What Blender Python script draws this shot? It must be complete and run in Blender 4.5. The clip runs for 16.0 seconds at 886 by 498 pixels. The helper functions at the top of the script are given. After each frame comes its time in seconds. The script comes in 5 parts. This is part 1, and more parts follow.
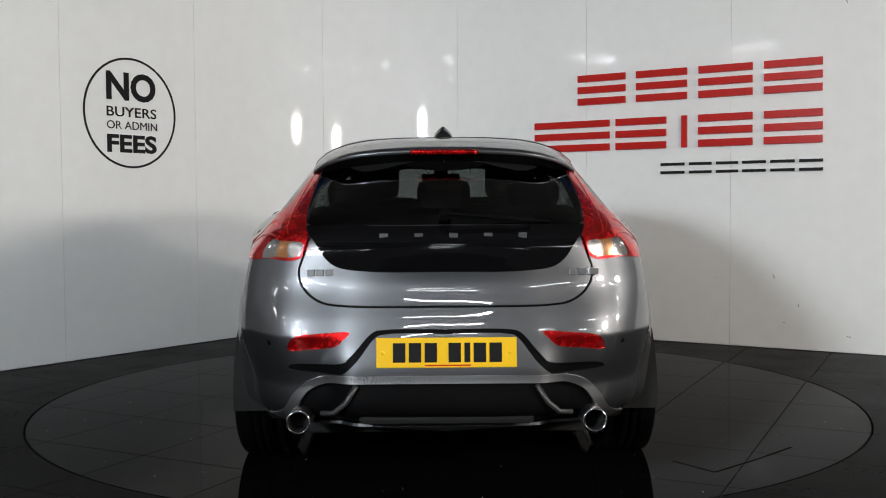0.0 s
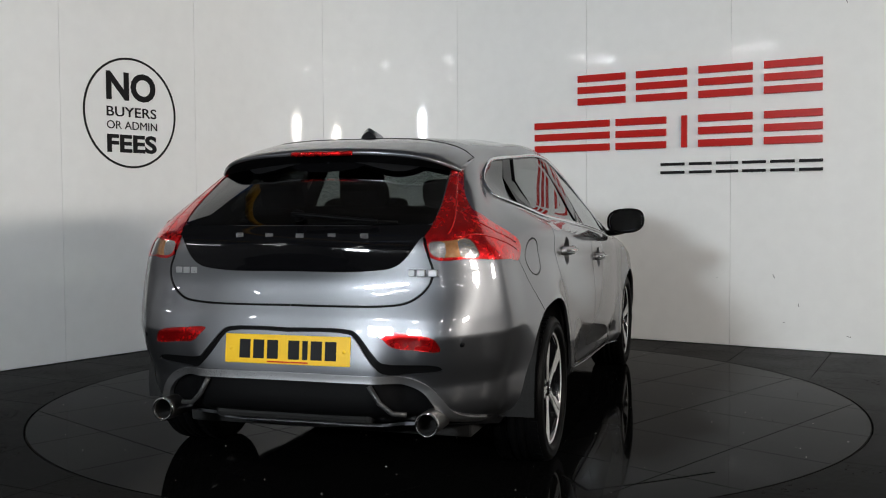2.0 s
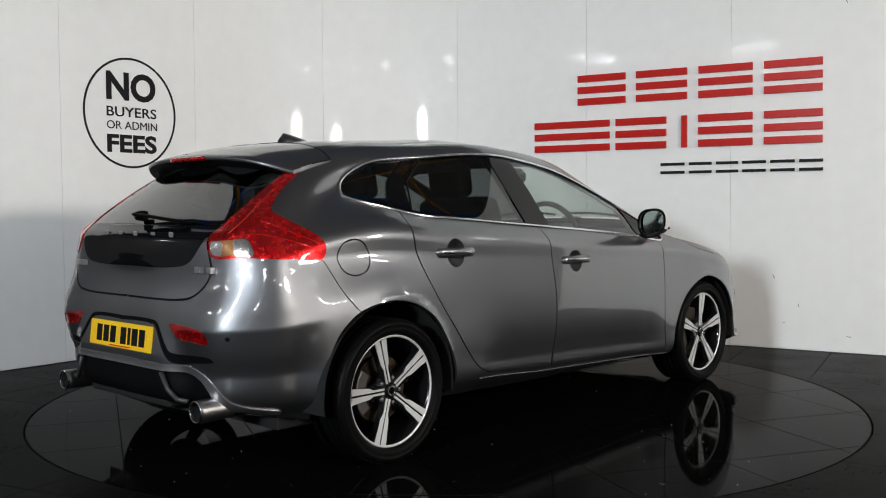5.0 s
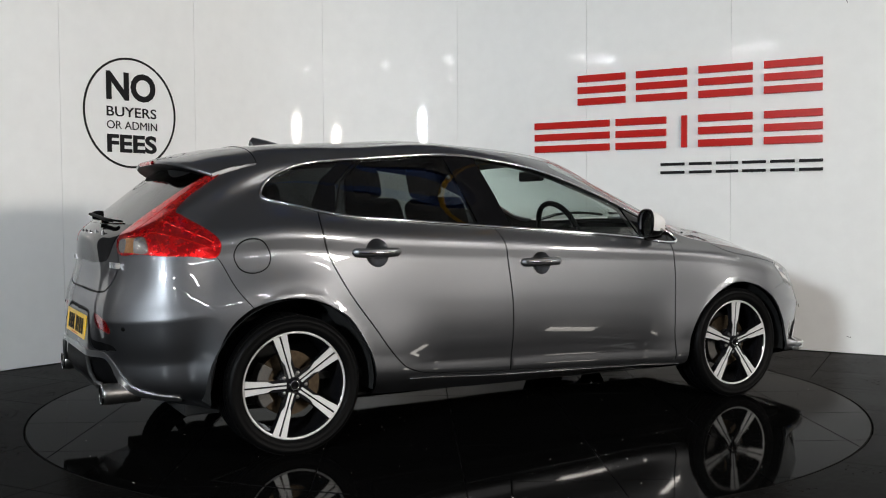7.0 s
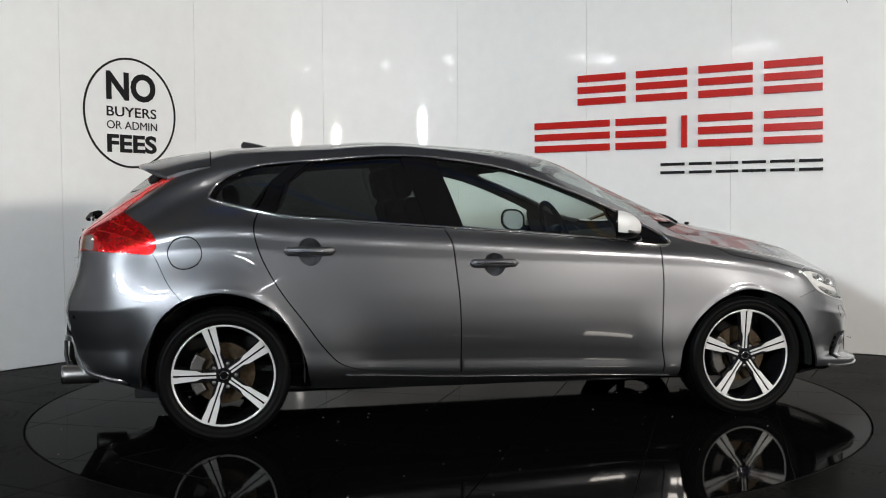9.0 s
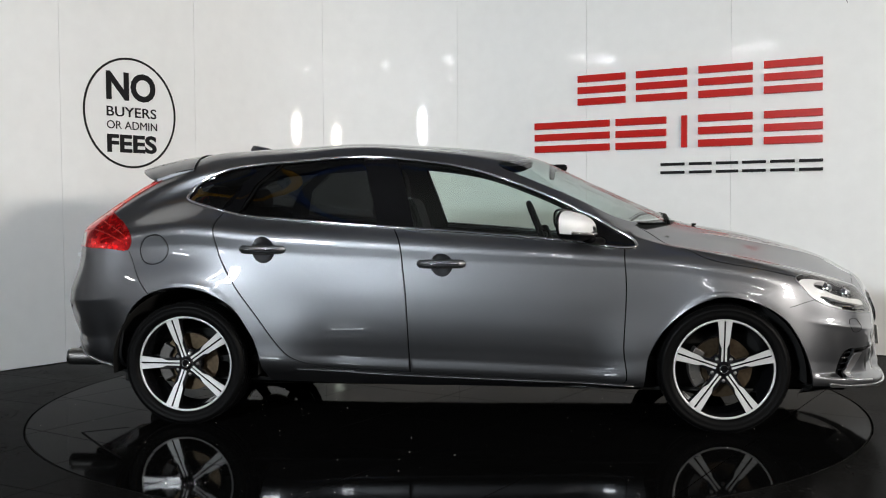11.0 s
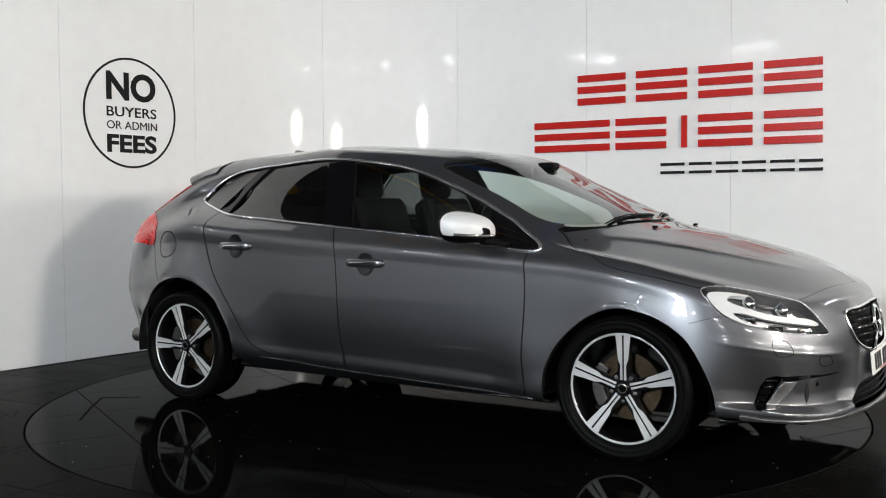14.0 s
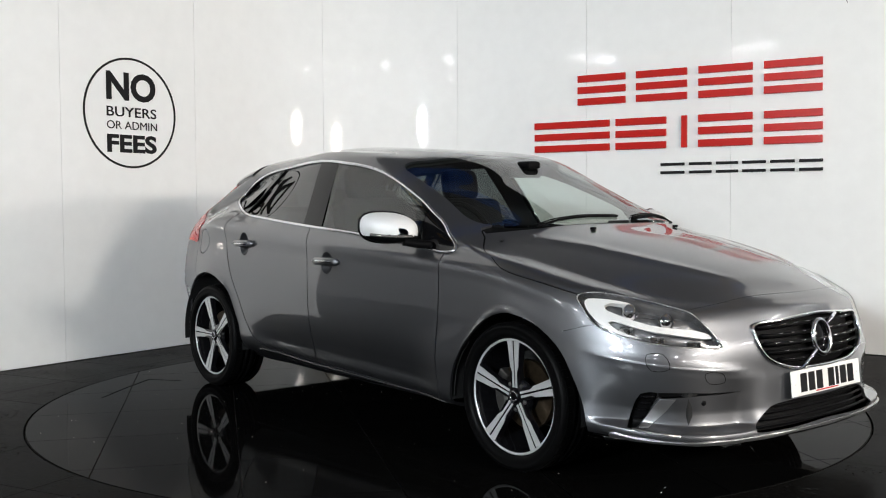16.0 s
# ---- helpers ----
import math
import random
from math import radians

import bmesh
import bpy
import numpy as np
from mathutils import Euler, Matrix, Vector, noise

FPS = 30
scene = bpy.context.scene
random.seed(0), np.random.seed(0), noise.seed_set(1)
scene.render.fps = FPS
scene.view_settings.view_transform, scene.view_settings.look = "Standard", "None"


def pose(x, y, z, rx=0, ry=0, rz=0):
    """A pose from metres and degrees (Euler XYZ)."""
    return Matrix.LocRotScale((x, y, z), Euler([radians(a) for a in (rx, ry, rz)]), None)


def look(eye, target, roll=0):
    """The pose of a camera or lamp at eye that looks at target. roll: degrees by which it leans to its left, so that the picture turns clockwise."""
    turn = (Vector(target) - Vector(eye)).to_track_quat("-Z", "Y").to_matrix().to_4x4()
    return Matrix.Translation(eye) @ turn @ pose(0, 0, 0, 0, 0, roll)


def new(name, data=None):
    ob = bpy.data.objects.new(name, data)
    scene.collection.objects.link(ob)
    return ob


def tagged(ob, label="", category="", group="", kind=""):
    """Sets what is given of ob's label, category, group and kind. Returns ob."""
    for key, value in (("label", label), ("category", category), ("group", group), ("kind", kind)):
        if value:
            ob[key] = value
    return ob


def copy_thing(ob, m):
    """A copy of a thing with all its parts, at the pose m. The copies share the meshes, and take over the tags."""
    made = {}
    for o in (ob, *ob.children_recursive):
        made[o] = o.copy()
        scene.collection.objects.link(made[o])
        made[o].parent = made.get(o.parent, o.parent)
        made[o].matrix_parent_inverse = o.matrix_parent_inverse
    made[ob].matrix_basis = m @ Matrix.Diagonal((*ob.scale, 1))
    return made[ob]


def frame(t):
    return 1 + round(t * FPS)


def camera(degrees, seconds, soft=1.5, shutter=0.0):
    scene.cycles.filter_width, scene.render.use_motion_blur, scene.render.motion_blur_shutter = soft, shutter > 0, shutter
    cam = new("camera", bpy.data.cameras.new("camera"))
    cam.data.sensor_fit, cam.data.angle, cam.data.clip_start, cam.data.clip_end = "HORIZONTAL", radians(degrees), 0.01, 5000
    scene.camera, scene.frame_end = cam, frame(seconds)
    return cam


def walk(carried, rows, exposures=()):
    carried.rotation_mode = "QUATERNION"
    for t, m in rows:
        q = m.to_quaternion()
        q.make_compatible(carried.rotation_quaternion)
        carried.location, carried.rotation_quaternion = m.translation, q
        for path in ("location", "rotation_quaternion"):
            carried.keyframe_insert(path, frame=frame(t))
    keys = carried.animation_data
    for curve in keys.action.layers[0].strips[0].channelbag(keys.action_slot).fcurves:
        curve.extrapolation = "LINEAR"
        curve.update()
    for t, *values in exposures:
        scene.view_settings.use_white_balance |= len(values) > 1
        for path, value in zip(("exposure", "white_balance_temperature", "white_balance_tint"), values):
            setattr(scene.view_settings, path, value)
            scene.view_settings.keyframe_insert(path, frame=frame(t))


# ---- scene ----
# A car turns on a showroom turntable before a bent white wall; the camera stands still.
EYE = (0.0, -5.647, 1.086)
RATE, START = -8.7752, 90.66            # the turntable's turn, degrees a second and at the start
AXIS = (-0.0855, -0.0259)               # the turntable's axis in the car's own plan
cam = camera(48.33, 16.0, soft=1.1)
VIEW = look(EYE, (-0.00362, -4.648, 1.0433), -0.366)
EXPOSURES = [(0.0, -0.28), (1.0, -0.20), (2.5, -0.38), (3.5, -0.18), (4.0, -0.14), (7.0, -0.09), (9.0, -0.01), (12.5, 0.00), (15.0, 0.14), (16.0, 0.20)]
walk(cam, [(0.0, VIEW), (16.0, VIEW)], EXPOSURES)

# ---- world and light ----
world = bpy.data.worlds.new("hall_air")
scene.world = world
world.use_nodes = True
world.node_tree.nodes["Background"].inputs[0].default_value = (0.55, 0.6, 0.68, 1)
world.node_tree.nodes["Background"].inputs[1].default_value = 0.05


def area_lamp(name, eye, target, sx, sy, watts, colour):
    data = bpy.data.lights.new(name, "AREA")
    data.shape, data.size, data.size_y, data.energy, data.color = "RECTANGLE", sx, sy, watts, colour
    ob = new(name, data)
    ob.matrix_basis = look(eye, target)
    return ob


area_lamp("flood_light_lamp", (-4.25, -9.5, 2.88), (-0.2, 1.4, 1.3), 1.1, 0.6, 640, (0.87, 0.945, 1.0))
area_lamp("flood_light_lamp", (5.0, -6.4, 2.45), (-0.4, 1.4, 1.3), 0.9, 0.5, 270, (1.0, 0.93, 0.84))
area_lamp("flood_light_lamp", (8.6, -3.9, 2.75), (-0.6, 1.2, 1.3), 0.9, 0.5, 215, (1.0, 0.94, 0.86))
# ---- materials ----
def material(name, colour, rough=0.5, metal=0.0, coat=0.0, bump=0.0, scale=60.0, vary=0.0, big=3.0, **extra):
    """A Principled material with grain at two scales in colour, roughness and relief."""
    m = bpy.data.materials.new(name)
    m.use_nodes = True
    nt = m.node_tree
    b = nt.nodes["Principled BSDF"]
    b.inputs["Base Color"].default_value = (*colour, 1)
    b.inputs["Roughness"].default_value = rough
    b.inputs["Metallic"].default_value = metal
    b.inputs["Coat Weight"].default_value = coat
    b.inputs["Coat Roughness"].default_value = 0.02
    for key, value in extra.items():
        b.inputs[key.replace("_", " ")].default_value = value
    if vary or bump:
        co = nt.nodes.new("ShaderNodeTexCoord")
        fine, broad = nt.nodes.new("ShaderNodeTexNoise"), nt.nodes.new("ShaderNodeTexNoise")
        for n, s in ((fine, scale), (broad, big)):
            n.inputs["Scale"].default_value, n.inputs["Detail"].default_value = s, 4.0
            nt.links.new(co.outputs["Object"], n.inputs["Vector"])
        if vary:
            add = nt.nodes.new("ShaderNodeMath")
            add.operation = "ADD"
            nt.links.new(fine.outputs["Fac"], add.inputs[0])
            nt.links.new(broad.outputs["Fac"], add.inputs[1])
            ramp = nt.nodes.new("ShaderNodeMapRange")
            ramp.inputs["From Min"].default_value, ramp.inputs["From Max"].default_value = 0.6, 1.4
            ramp.inputs["To Min"].default_value, ramp.inputs["To Max"].default_value = 1 - vary, 1 + vary
            nt.links.new(add.outputs[0], ramp.inputs["Value"])
            mul = nt.nodes.new("ShaderNodeVectorMath")
            mul.operation = "SCALE"
            mul.inputs[0].default_value = colour
            nt.links.new(ramp.outputs[0], mul.inputs["Scale"])
            nt.links.new(mul.outputs[0], b.inputs["Base Color"])
            rr = nt.nodes.new("ShaderNodeMath")
            rr.operation = "MULTIPLY"
            rr.inputs[1].default_value = rough
            nt.links.new(ramp.outputs[0], rr.inputs[0])
            nt.links.new(rr.outputs[0], b.inputs["Roughness"])
        if bump:
            bn = nt.nodes.new("ShaderNodeBump")
            bn.inputs["Strength"].default_value, bn.inputs["Distance"].default_value = bump, 0.002
            nt.links.new(fine.outputs["Fac"], bn.inputs["Height"])
            nt.links.new(bn.outputs[0], b.inputs["Normal"])
    return m


def glass(name, tint, thin=0.075):
    """Tinted pane: a see-through film under a clear mirror-smooth face."""
    m = bpy.data.materials.new(name)
    m.use_nodes = True
    nt = m.node_tree
    nt.nodes.remove(nt.nodes["Principled BSDF"])
    out = nt.nodes["Material Output"]
    mix, tr, gl, lw, power, ramp = (nt.nodes.new("ShaderNode" + k) for k in ("MixShader", "BsdfTransparent", "BsdfGlossy", "LayerWeight", "Math", "MapRange"))
    tr.inputs["Color"].default_value = (*tint, 1)
    gl.inputs["Roughness"].default_value = 0.01
    lw.inputs["Blend"].default_value = 0.5
    power.operation = "POWER"
    power.inputs[1].default_value = 3.3
    ramp.inputs["To Min"].default_value, ramp.inputs["To Max"].default_value = thin, 1.0
    nt.links.new(lw.outputs["Facing"], power.inputs[0])
    nt.links.new(power.outputs[0], ramp.inputs["Value"])
    nt.links.new(ramp.outputs[0], mix.inputs[0])
    nt.links.new(tr.outputs[0], mix.inputs[1])
    nt.links.new(gl.outputs[0], mix.inputs[2])
    nt.links.new(mix.outputs[0], out.inputs["Surface"])
    return m


def glow(name, colour, strength):
    m = material(name, colour, 0.4)
    b = m.node_tree.nodes["Principled BSDF"]
    b.inputs["Emission Color"].default_value = (*colour, 1)
    b.inputs["Emission Strength"].default_value = strength
    return m


WALL = material("glossy_white_panel", (0.88, 0.88, 0.87), 0.06, 0, 0, 0.02, 9, 0.03, 0.8, IOR=1.28)
SEAM = material("panel_seam", (0.78, 0.77, 0.75), 0.35)
FLOOR_TILE = material("dark_stone_tile", (0.0045, 0.0043, 0.0041), 0.22, 0, 0, 0.15, 40, 0.45, 2.0, IOR=1.035)
DISC_TILE = material("polished_dark_tile", (0.0022, 0.0022, 0.0022), 0.045, 0, 0, 0.015, 30, 0.3, 2.0, IOR=1.055)
DECK_JOINT = material("dusty_grey_joint", (0.024, 0.023, 0.022), 0.7, 0, 0, 0.3, 90, 0.5, 1.2, IOR=1.1)
JOINT = material("dark_joint", (0.003, 0.003, 0.003), 0.8, 0, 0, 0.3, 90, 0.2, IOR=1.1)
RED = material("red_acrylic", (0.50, 0.014, 0.010), 0.3, 0, 0, 0.02, 30, 0.06, IOR=1.28)
BLACK_VINYL = material("black_vinyl", (0.004, 0.004, 0.005), 0.55, IOR=1.3)
PAINT = material("grey_metallic_paint", (0.145, 0.148, 0.157), 0.39, 0.95, 1.0, 0.012, 900, 0.05, 1.5, Coat_IOR=1.8)
BLACK_GLOSS = material("gloss_black_plastic", (0.003, 0.003, 0.0035), 0.05, 0, 0.0, IOR=1.38)
BLACK_PLASTIC = material("matt_black_plastic", (0.0035, 0.0035, 0.0038), 0.45, 0, 0, 0.2, 250, 0.15, IOR=1.12)
RUBBER = material("tyre_rubber", (0.0020, 0.0020, 0.0021), 0.5, 0, 0, 0.2, 160, 0.25, IOR=1.16)
CHROME = material("chrome", (0.85, 0.86, 0.88), 0.07, 1.0)
ALLOY = material("machined_alloy", (0.60, 0.60, 0.60), 0.42, 0.45, 0.3, 0.03, 300, 0.06)
TAIL_RED = material("red_lens", (0.64, 0.006, 0.008), 0.25, 0.82, 1.0, 0.25, 45, 0.40, 14.0)
RIB_RED = material("bright_red_guide", (0.72, 0.016, 0.012), 0.15, 0.6, 0.8, 0.1, 80, 0.15)
STEEL = material("brushed_steel", (0.22, 0.215, 0.21), 0.35, 1.0, 0, 0.1, 120, 0.15)
SEAT = material("charcoal_seat_cloth", (0.004, 0.004, 0.0045), 0.85, 0, 0, 0.1, 60, 0.2, IOR=1.25)
TINTED = glass("tinted_glass", (0.80, 0.88, 0.84))
PRIVACY = glass("privacy_glass", (0.13, 0.14, 0.14))
LENS = glass("clear_lamp_cover", (0.93, 0.93, 0.93), 0.016)
CLEAR = glass("clear_glass", (0.82, 0.90, 0.87))
# ---- mesh helpers ----
def mesh_of(name, verts, faces, mat, smooth=False):
    me = bpy.data.meshes.new(name)
    me.from_pydata([tuple(v) for v in verts], [], [tuple(f) for f in faces])
    me.materials.append(mat)
    if smooth:
        me.polygons.foreach_set("use_smooth", [True] * len(me.polygons))
    me.update()
    return me


def part_mesh(name, me, parent, label=""):
    ob = new(name, me)
    ob.parent = parent
    return tagged(ob, label)


def part(name, bm, mat, parent, label="", smooth=False):
    me = bpy.data.meshes.new(name)
    bm.to_mesh(me)
    bm.free()
    me.materials.append(mat)
    if smooth:
        me.polygons.foreach_set("use_smooth", [True] * len(me.polygons))
    return part_mesh(name, me, parent, label)


def thing(name, label, category, m=None, group="", kind=""):
    ob = new(name)
    ob.empty_display_size = 0.1
    if m is not None:
        ob.matrix_basis = m
    return tagged(ob, label, category, group, kind)


def add_box(bm, x0, y0, z0, x1, y1, z1, bevel=0.0, m=None):
    r = bmesh.ops.create_cube(bm, size=1.0, matrix=(m or Matrix()) @ Matrix.Translation(((x0 + x1) / 2, (y0 + y1) / 2, (z0 + z1) / 2))
                              @ Matrix.Diagonal((abs(x1 - x0), abs(y1 - y0), abs(z1 - z0), 1)))
    if bevel:
        edges = {e for v in r["verts"] for e in v.link_edges}
        bmesh.ops.bevel(bm, geom=list(edges), offset=bevel, segments=2, affect="EDGES", profile=0.5)
    return bm


def box(x0, y0, z0, x1, y1, z1, bevel=0.0, m=None):
    return add_box(bmesh.new(), x0, y0, z0, x1, y1, z1, bevel, m)


def lathe(profile, n=48, axis="y"):
    """Turn a profile of (radius, height) about an axis through the origin: verts and faces."""
    verts, faces = [], []
    for i in range(n):
        a = 2 * math.pi * i / n
        for r, h in profile:
            p = (r * math.cos(a), h, r * math.sin(a)) if axis == "y" else (r * math.cos(a), r * math.sin(a), h) if axis == "z" else (h, r * math.cos(a), r * math.sin(a))
            verts.append(p)
    k = len(profile)
    for i in range(n):
        for j in range(k - 1):
            a, b = i * k + j, ((i + 1) % n) * k + j
            faces.append((a, a + 1, b + 1, b))
    return verts, faces


def sweep(points, radius, sides=8, closed=False, flat=1.0):
    """A tube along points; flat squeezes it along its second normal."""
    pts = [Vector(p) for p in points]
    n = len(pts)
    verts, faces = [], []
    side = None
    for i, p in enumerate(pts):
        a = pts[(i - 1) % n] if closed or i else pts[0]
        b = pts[(i + 1) % n] if closed or i < n - 1 else pts[-1]
        t = (b - a).normalized()
        if side is None:
            side = t.orthogonal().normalized() if abs(t.z) > 0.95 else t.cross(Vector((0, 0, 1))).normalized()
        side = (side - t * side.dot(t)).normalized()
        up = side.cross(t)
        for k in range(sides):
            w = 2 * math.pi * k / sides
            verts.append(p + side * math.cos(w) * radius * flat + up * math.sin(w) * radius)
    for i in range(n if closed else n - 1):
        for k in range(sides):
            a, b = i * sides + k, i * sides + (k + 1) % sides
            c, d = ((i + 1) % n) * sides + (k + 1) % sides, ((i + 1) % n) * sides + k
            faces.append((a, b, c, d))
    if not closed:
        faces.append(tuple(range(sides))[::-1])
        faces.append(tuple(range((n - 1) * sides, n * sides)))
    return verts, faces


def spline(points, n=8, closed=False):
    """Centripetal Catmull-Rom through points of any dimension, n steps a span."""
    p = [np.array(q, float) for q in points]
    m = len(p)
    out = []
    for i in range(m if closed else m - 1):
        if closed:
            a, b, c, d = (p[(i + k) % m] for k in (-1, 0, 1, 2))
        else:
            b, c = p[i], p[i + 1]
            a = p[i - 1] if i else 2 * b - c
            d = p[i + 2] if i + 2 < m else 2 * c - b
        k0 = 0.0
        k1 = k0 + max(np.linalg.norm(b - a), 1e-9) ** 0.5
        k2 = k1 + max(np.linalg.norm(c - b), 1e-9) ** 0.5
        k3 = k2 + max(np.linalg.norm(d - c), 1e-9) ** 0.5
        for s in range(n):
            t = k1 + (k2 - k1) * s / n
            a1, a2, a3 = a + (b - a) * (t - k0) / (k1 - k0), b + (c - b) * (t - k1) / (k2 - k1), c + (d - c) * (t - k2) / (k3 - k2)
            b1, b2 = a1 + (a2 - a1) * (t - k0) / (k2 - k0), a2 + (a3 - a2) * (t - k1) / (k3 - k1)
            out.append(b1 + (b2 - b1) * (t - k1) / (k2 - k1))
    if not closed:
        out.append(p[-1])
    return out


# ---- the wall: two flat runs of panels joined by a bend ----
CORNER = Vector((-0.874, 3.815, 0))
RIGHT, LEFT = Vector((0.856, -0.517, 0)).normalized(), Vector((-0.593, -0.805, 0)).normalized()
TANGENT, WALL_TOP = 1.50, 4.6


def wall_plan(s):
    """Point and normal (towards the room) of the wall's face at s metres from the bend's middle; right is positive."""
    turn = math.radians(180) - RIGHT.angle(LEFT)
    r = TANGENT / math.tan(turn / 2)
    half = r * turn / 2
    centre = CORNER + (RIGHT + LEFT).normalized() * (r / math.cos(turn / 2))
    if abs(s) <= half:
        mid = -(RIGHT + LEFT).normalized()
        a = -s / r
        d = Matrix.Rotation(a, 3, "Z") @ mid
        return centre + d * r, -d
    run = RIGHT if s > 0 else LEFT
    p = CORNER + run * (TANGENT + abs(s) - half)
    n = Vector((run.y, -run.x, 0)) if s > 0 else Vector((-run.y, run.x, 0))
    return p, n


TURN = math.radians(180) - RIGHT.angle(LEFT)
HALF = TANGENT / math.tan(TURN / 2) * TURN / 2
SHIFT = TANGENT - HALF                   # from a distance off the corner to a distance along the face
JOINTS = [-(4.30 - SHIFT), -(3.095 - SHIFT), -(1.905 - SHIFT), -0.34, 0.88, 2.385 - SHIFT, 3.575 - SHIFT, 4.795 - SHIFT, 6.015 - SHIFT, 7.235 - SHIFT]


def build_wall():
    wall = thing("wall_back", "glossy white panel wall bending round the turntable", "wall", kind="structure")
    for a, b in zip(JOINTS, JOINTS[1:]):
        n = max(2, int((b - a) / 0.06)) if abs(a) < HALF + 1.3 and abs(b) < HALF + 1.3 else 2
        a, b = a + 0.0012, b - 0.0012
        verts, faces = [], []
        for i in range(n + 1):
            p, nn = wall_plan(a + (b - a) * i / n)
            for d in (0.0, -0.018):
                for z in (0.005, WALL_TOP):
                    q = p + nn * d
                    verts.append((q.x, q.y, z))
        for i in range(n):
            k, j = i * 4, i * 4 + 4
            faces += [(k, j, j + 1, k + 1), (k + 2, k + 3, j + 3, j + 2), (k + 1, j + 1, j + 3, k + 3), (k, k + 2, j + 2, j)]
        faces += [(0, 1, 3, 2), (n * 4, n * 4 + 2, n * 4 + 3, n * 4 + 1)]
        me = mesh_of("panel", verts, faces, WALL)
        if n > 2:
            me.polygons.foreach_set("use_smooth", [True] * len(me.polygons))
            face = [tuple(wall_plan(a + (b - a) * i / n)[1]) for i in range(n + 1)]
            corner = []
            for poly in me.polygons:
                front = poly.index % 4 == 0 and poly.index < 4 * n
                corner += [face[k // 4] if front else tuple(poly.normal) for k in poly.vertices]
            me.normals_split_custom_set(corner)
        part_mesh("panel", me, wall)
    # backing that shows as a thin line in the joints
    verts, faces = [], []
    n = 120
    for i in range(n + 1):
        p, nn = wall_plan(JOINTS[0] + (JOINTS[-1] - JOINTS[0]) * i / n)
        for d in (-0.012, -0.12):
            for z in (0.0, WALL_TOP):
                q = p + nn * d
                verts.append((q.x, q.y, z))
    for i in range(n):
        k, j = i * 4, i * 4 + 4
        faces += [(k, j, j + 1, k + 1), (k + 2, k + 3, j + 3, j + 2), (k + 1, j + 1, j + 3, k + 3)]
    part_mesh("backing_board", mesh_of("backing_board", verts, faces, SEAM), wall)
    return wall


def build_hall():
    """Plain hall walls and roof that close the place behind the camera."""
    x0, x1, y0, y1, h = -11.0, 11.0, -19.0, 8.0, 6.5
    for name, b in (("wall_west", (x0 - 0.2, y0, 0, x0, y1, h)), ("wall_east", (x1, y0, 0, x1 + 0.2, y1, h)),
                    ("wall_south", (x0, y0 - 0.2, 0, x1, y0, h)), ("wall_north", (x0, y1, 0, x1, y1 + 0.2, h))):
        bm = box(*b)
        me = bpy.data.meshes.new(name)
        bm.to_mesh(me)
        bm.free()
        me.materials.append(HALL_WALL)
        tagged(new(name, me), "plain grey-painted wall of the hall", "wall", kind="structure")
    me = bpy.data.meshes.new("ceiling")
    bm = box(x0, y0, h, x1, y1, h + 0.2)
    bm.to_mesh(me)
    bm.free()
    me.materials.append(HALL)
    tagged(new("ceiling", me), "dark sheeted roof of the hall", "ceiling", kind="structure")


# ---- floor and turntable ----
DISC_R = 2.243


TILE, JOINT_W = 0.6, 0.005


def tile_shapes(angle, keep_inside, reach):
    """Square tiles in a grid turned by angle, trimmed to the inside or the outside of the turntable's rim: flat polygons or triangle sets."""
    from mathutils.geometry import delaunay_2d_cdt
    c, s = math.cos(angle), math.sin(angle)
    n = int(reach / TILE) + 2
    edge = DISC_R - 0.004 if keep_inside else DISC_R + 0.008
    arc = [(edge * math.cos(2 * math.pi * i / 180), edge * math.sin(2 * math.pi * i / 180)) for i in range(180)]
    for i in range(-n, n):
        for j in range(-n, n):
            g = JOINT_W / 2
            q = [(i * TILE + g, j * TILE + g), ((i + 1) * TILE - g, j * TILE + g), ((i + 1) * TILE - g, (j + 1) * TILE - g), (i * TILE + g, (j + 1) * TILE - g)]
            q = [(x * c - y * s, x * s + y * c) for x, y in q]
            r = [math.hypot(*p) for p in q]
            mx, my = sum(p[0] for p in q) / 4, sum(p[1] for p in q) / 4
            if math.hypot(mx, my) > reach or (keep_inside and min(r) > edge + 0.2):
                continue
            if max(r) < edge:
                if keep_inside:
                    yield q, [(0, 1, 2, 3)]
                continue
            if min(r) > edge and math.hypot(mx, my) > edge + 0.45:
                if not keep_inside:
                    yield q, [(0, 1, 2, 3)]
                continue
            pts, edges = [Vector(p) for p in q], [(0, 1), (1, 2), (2, 3), (3, 0)]
            near = [k for k in range(180) if math.hypot(arc[k][0] - mx, arc[k][1] - my) < 0.62]
            where = {}
            for k in near:
                where[k] = len(pts)
                pts.append(Vector(arc[k]))
            edges += [(where[k], where[(k + 1) % 180]) for k in near if (k + 1) % 180 in where]
            verts, _, faces, *_ = delaunay_2d_cdt(pts, edges, [], 0, 1e-5)
            keep = []
            for f in faces:
                x, y = sum(verts[k].x for k in f) / len(f), sum(verts[k].y for k in f) / len(f)
                lx, ly = x * c + y * s, -x * s + y * c
                if i * TILE < lx < (i + 1) * TILE and j * TILE < ly < (j + 1) * TILE and (math.hypot(x, y) < edge * math.cos(math.pi / 180)) == keep_inside:
                    keep.append(tuple(f))
            if keep:
                yield [tuple(v) for v in verts], keep


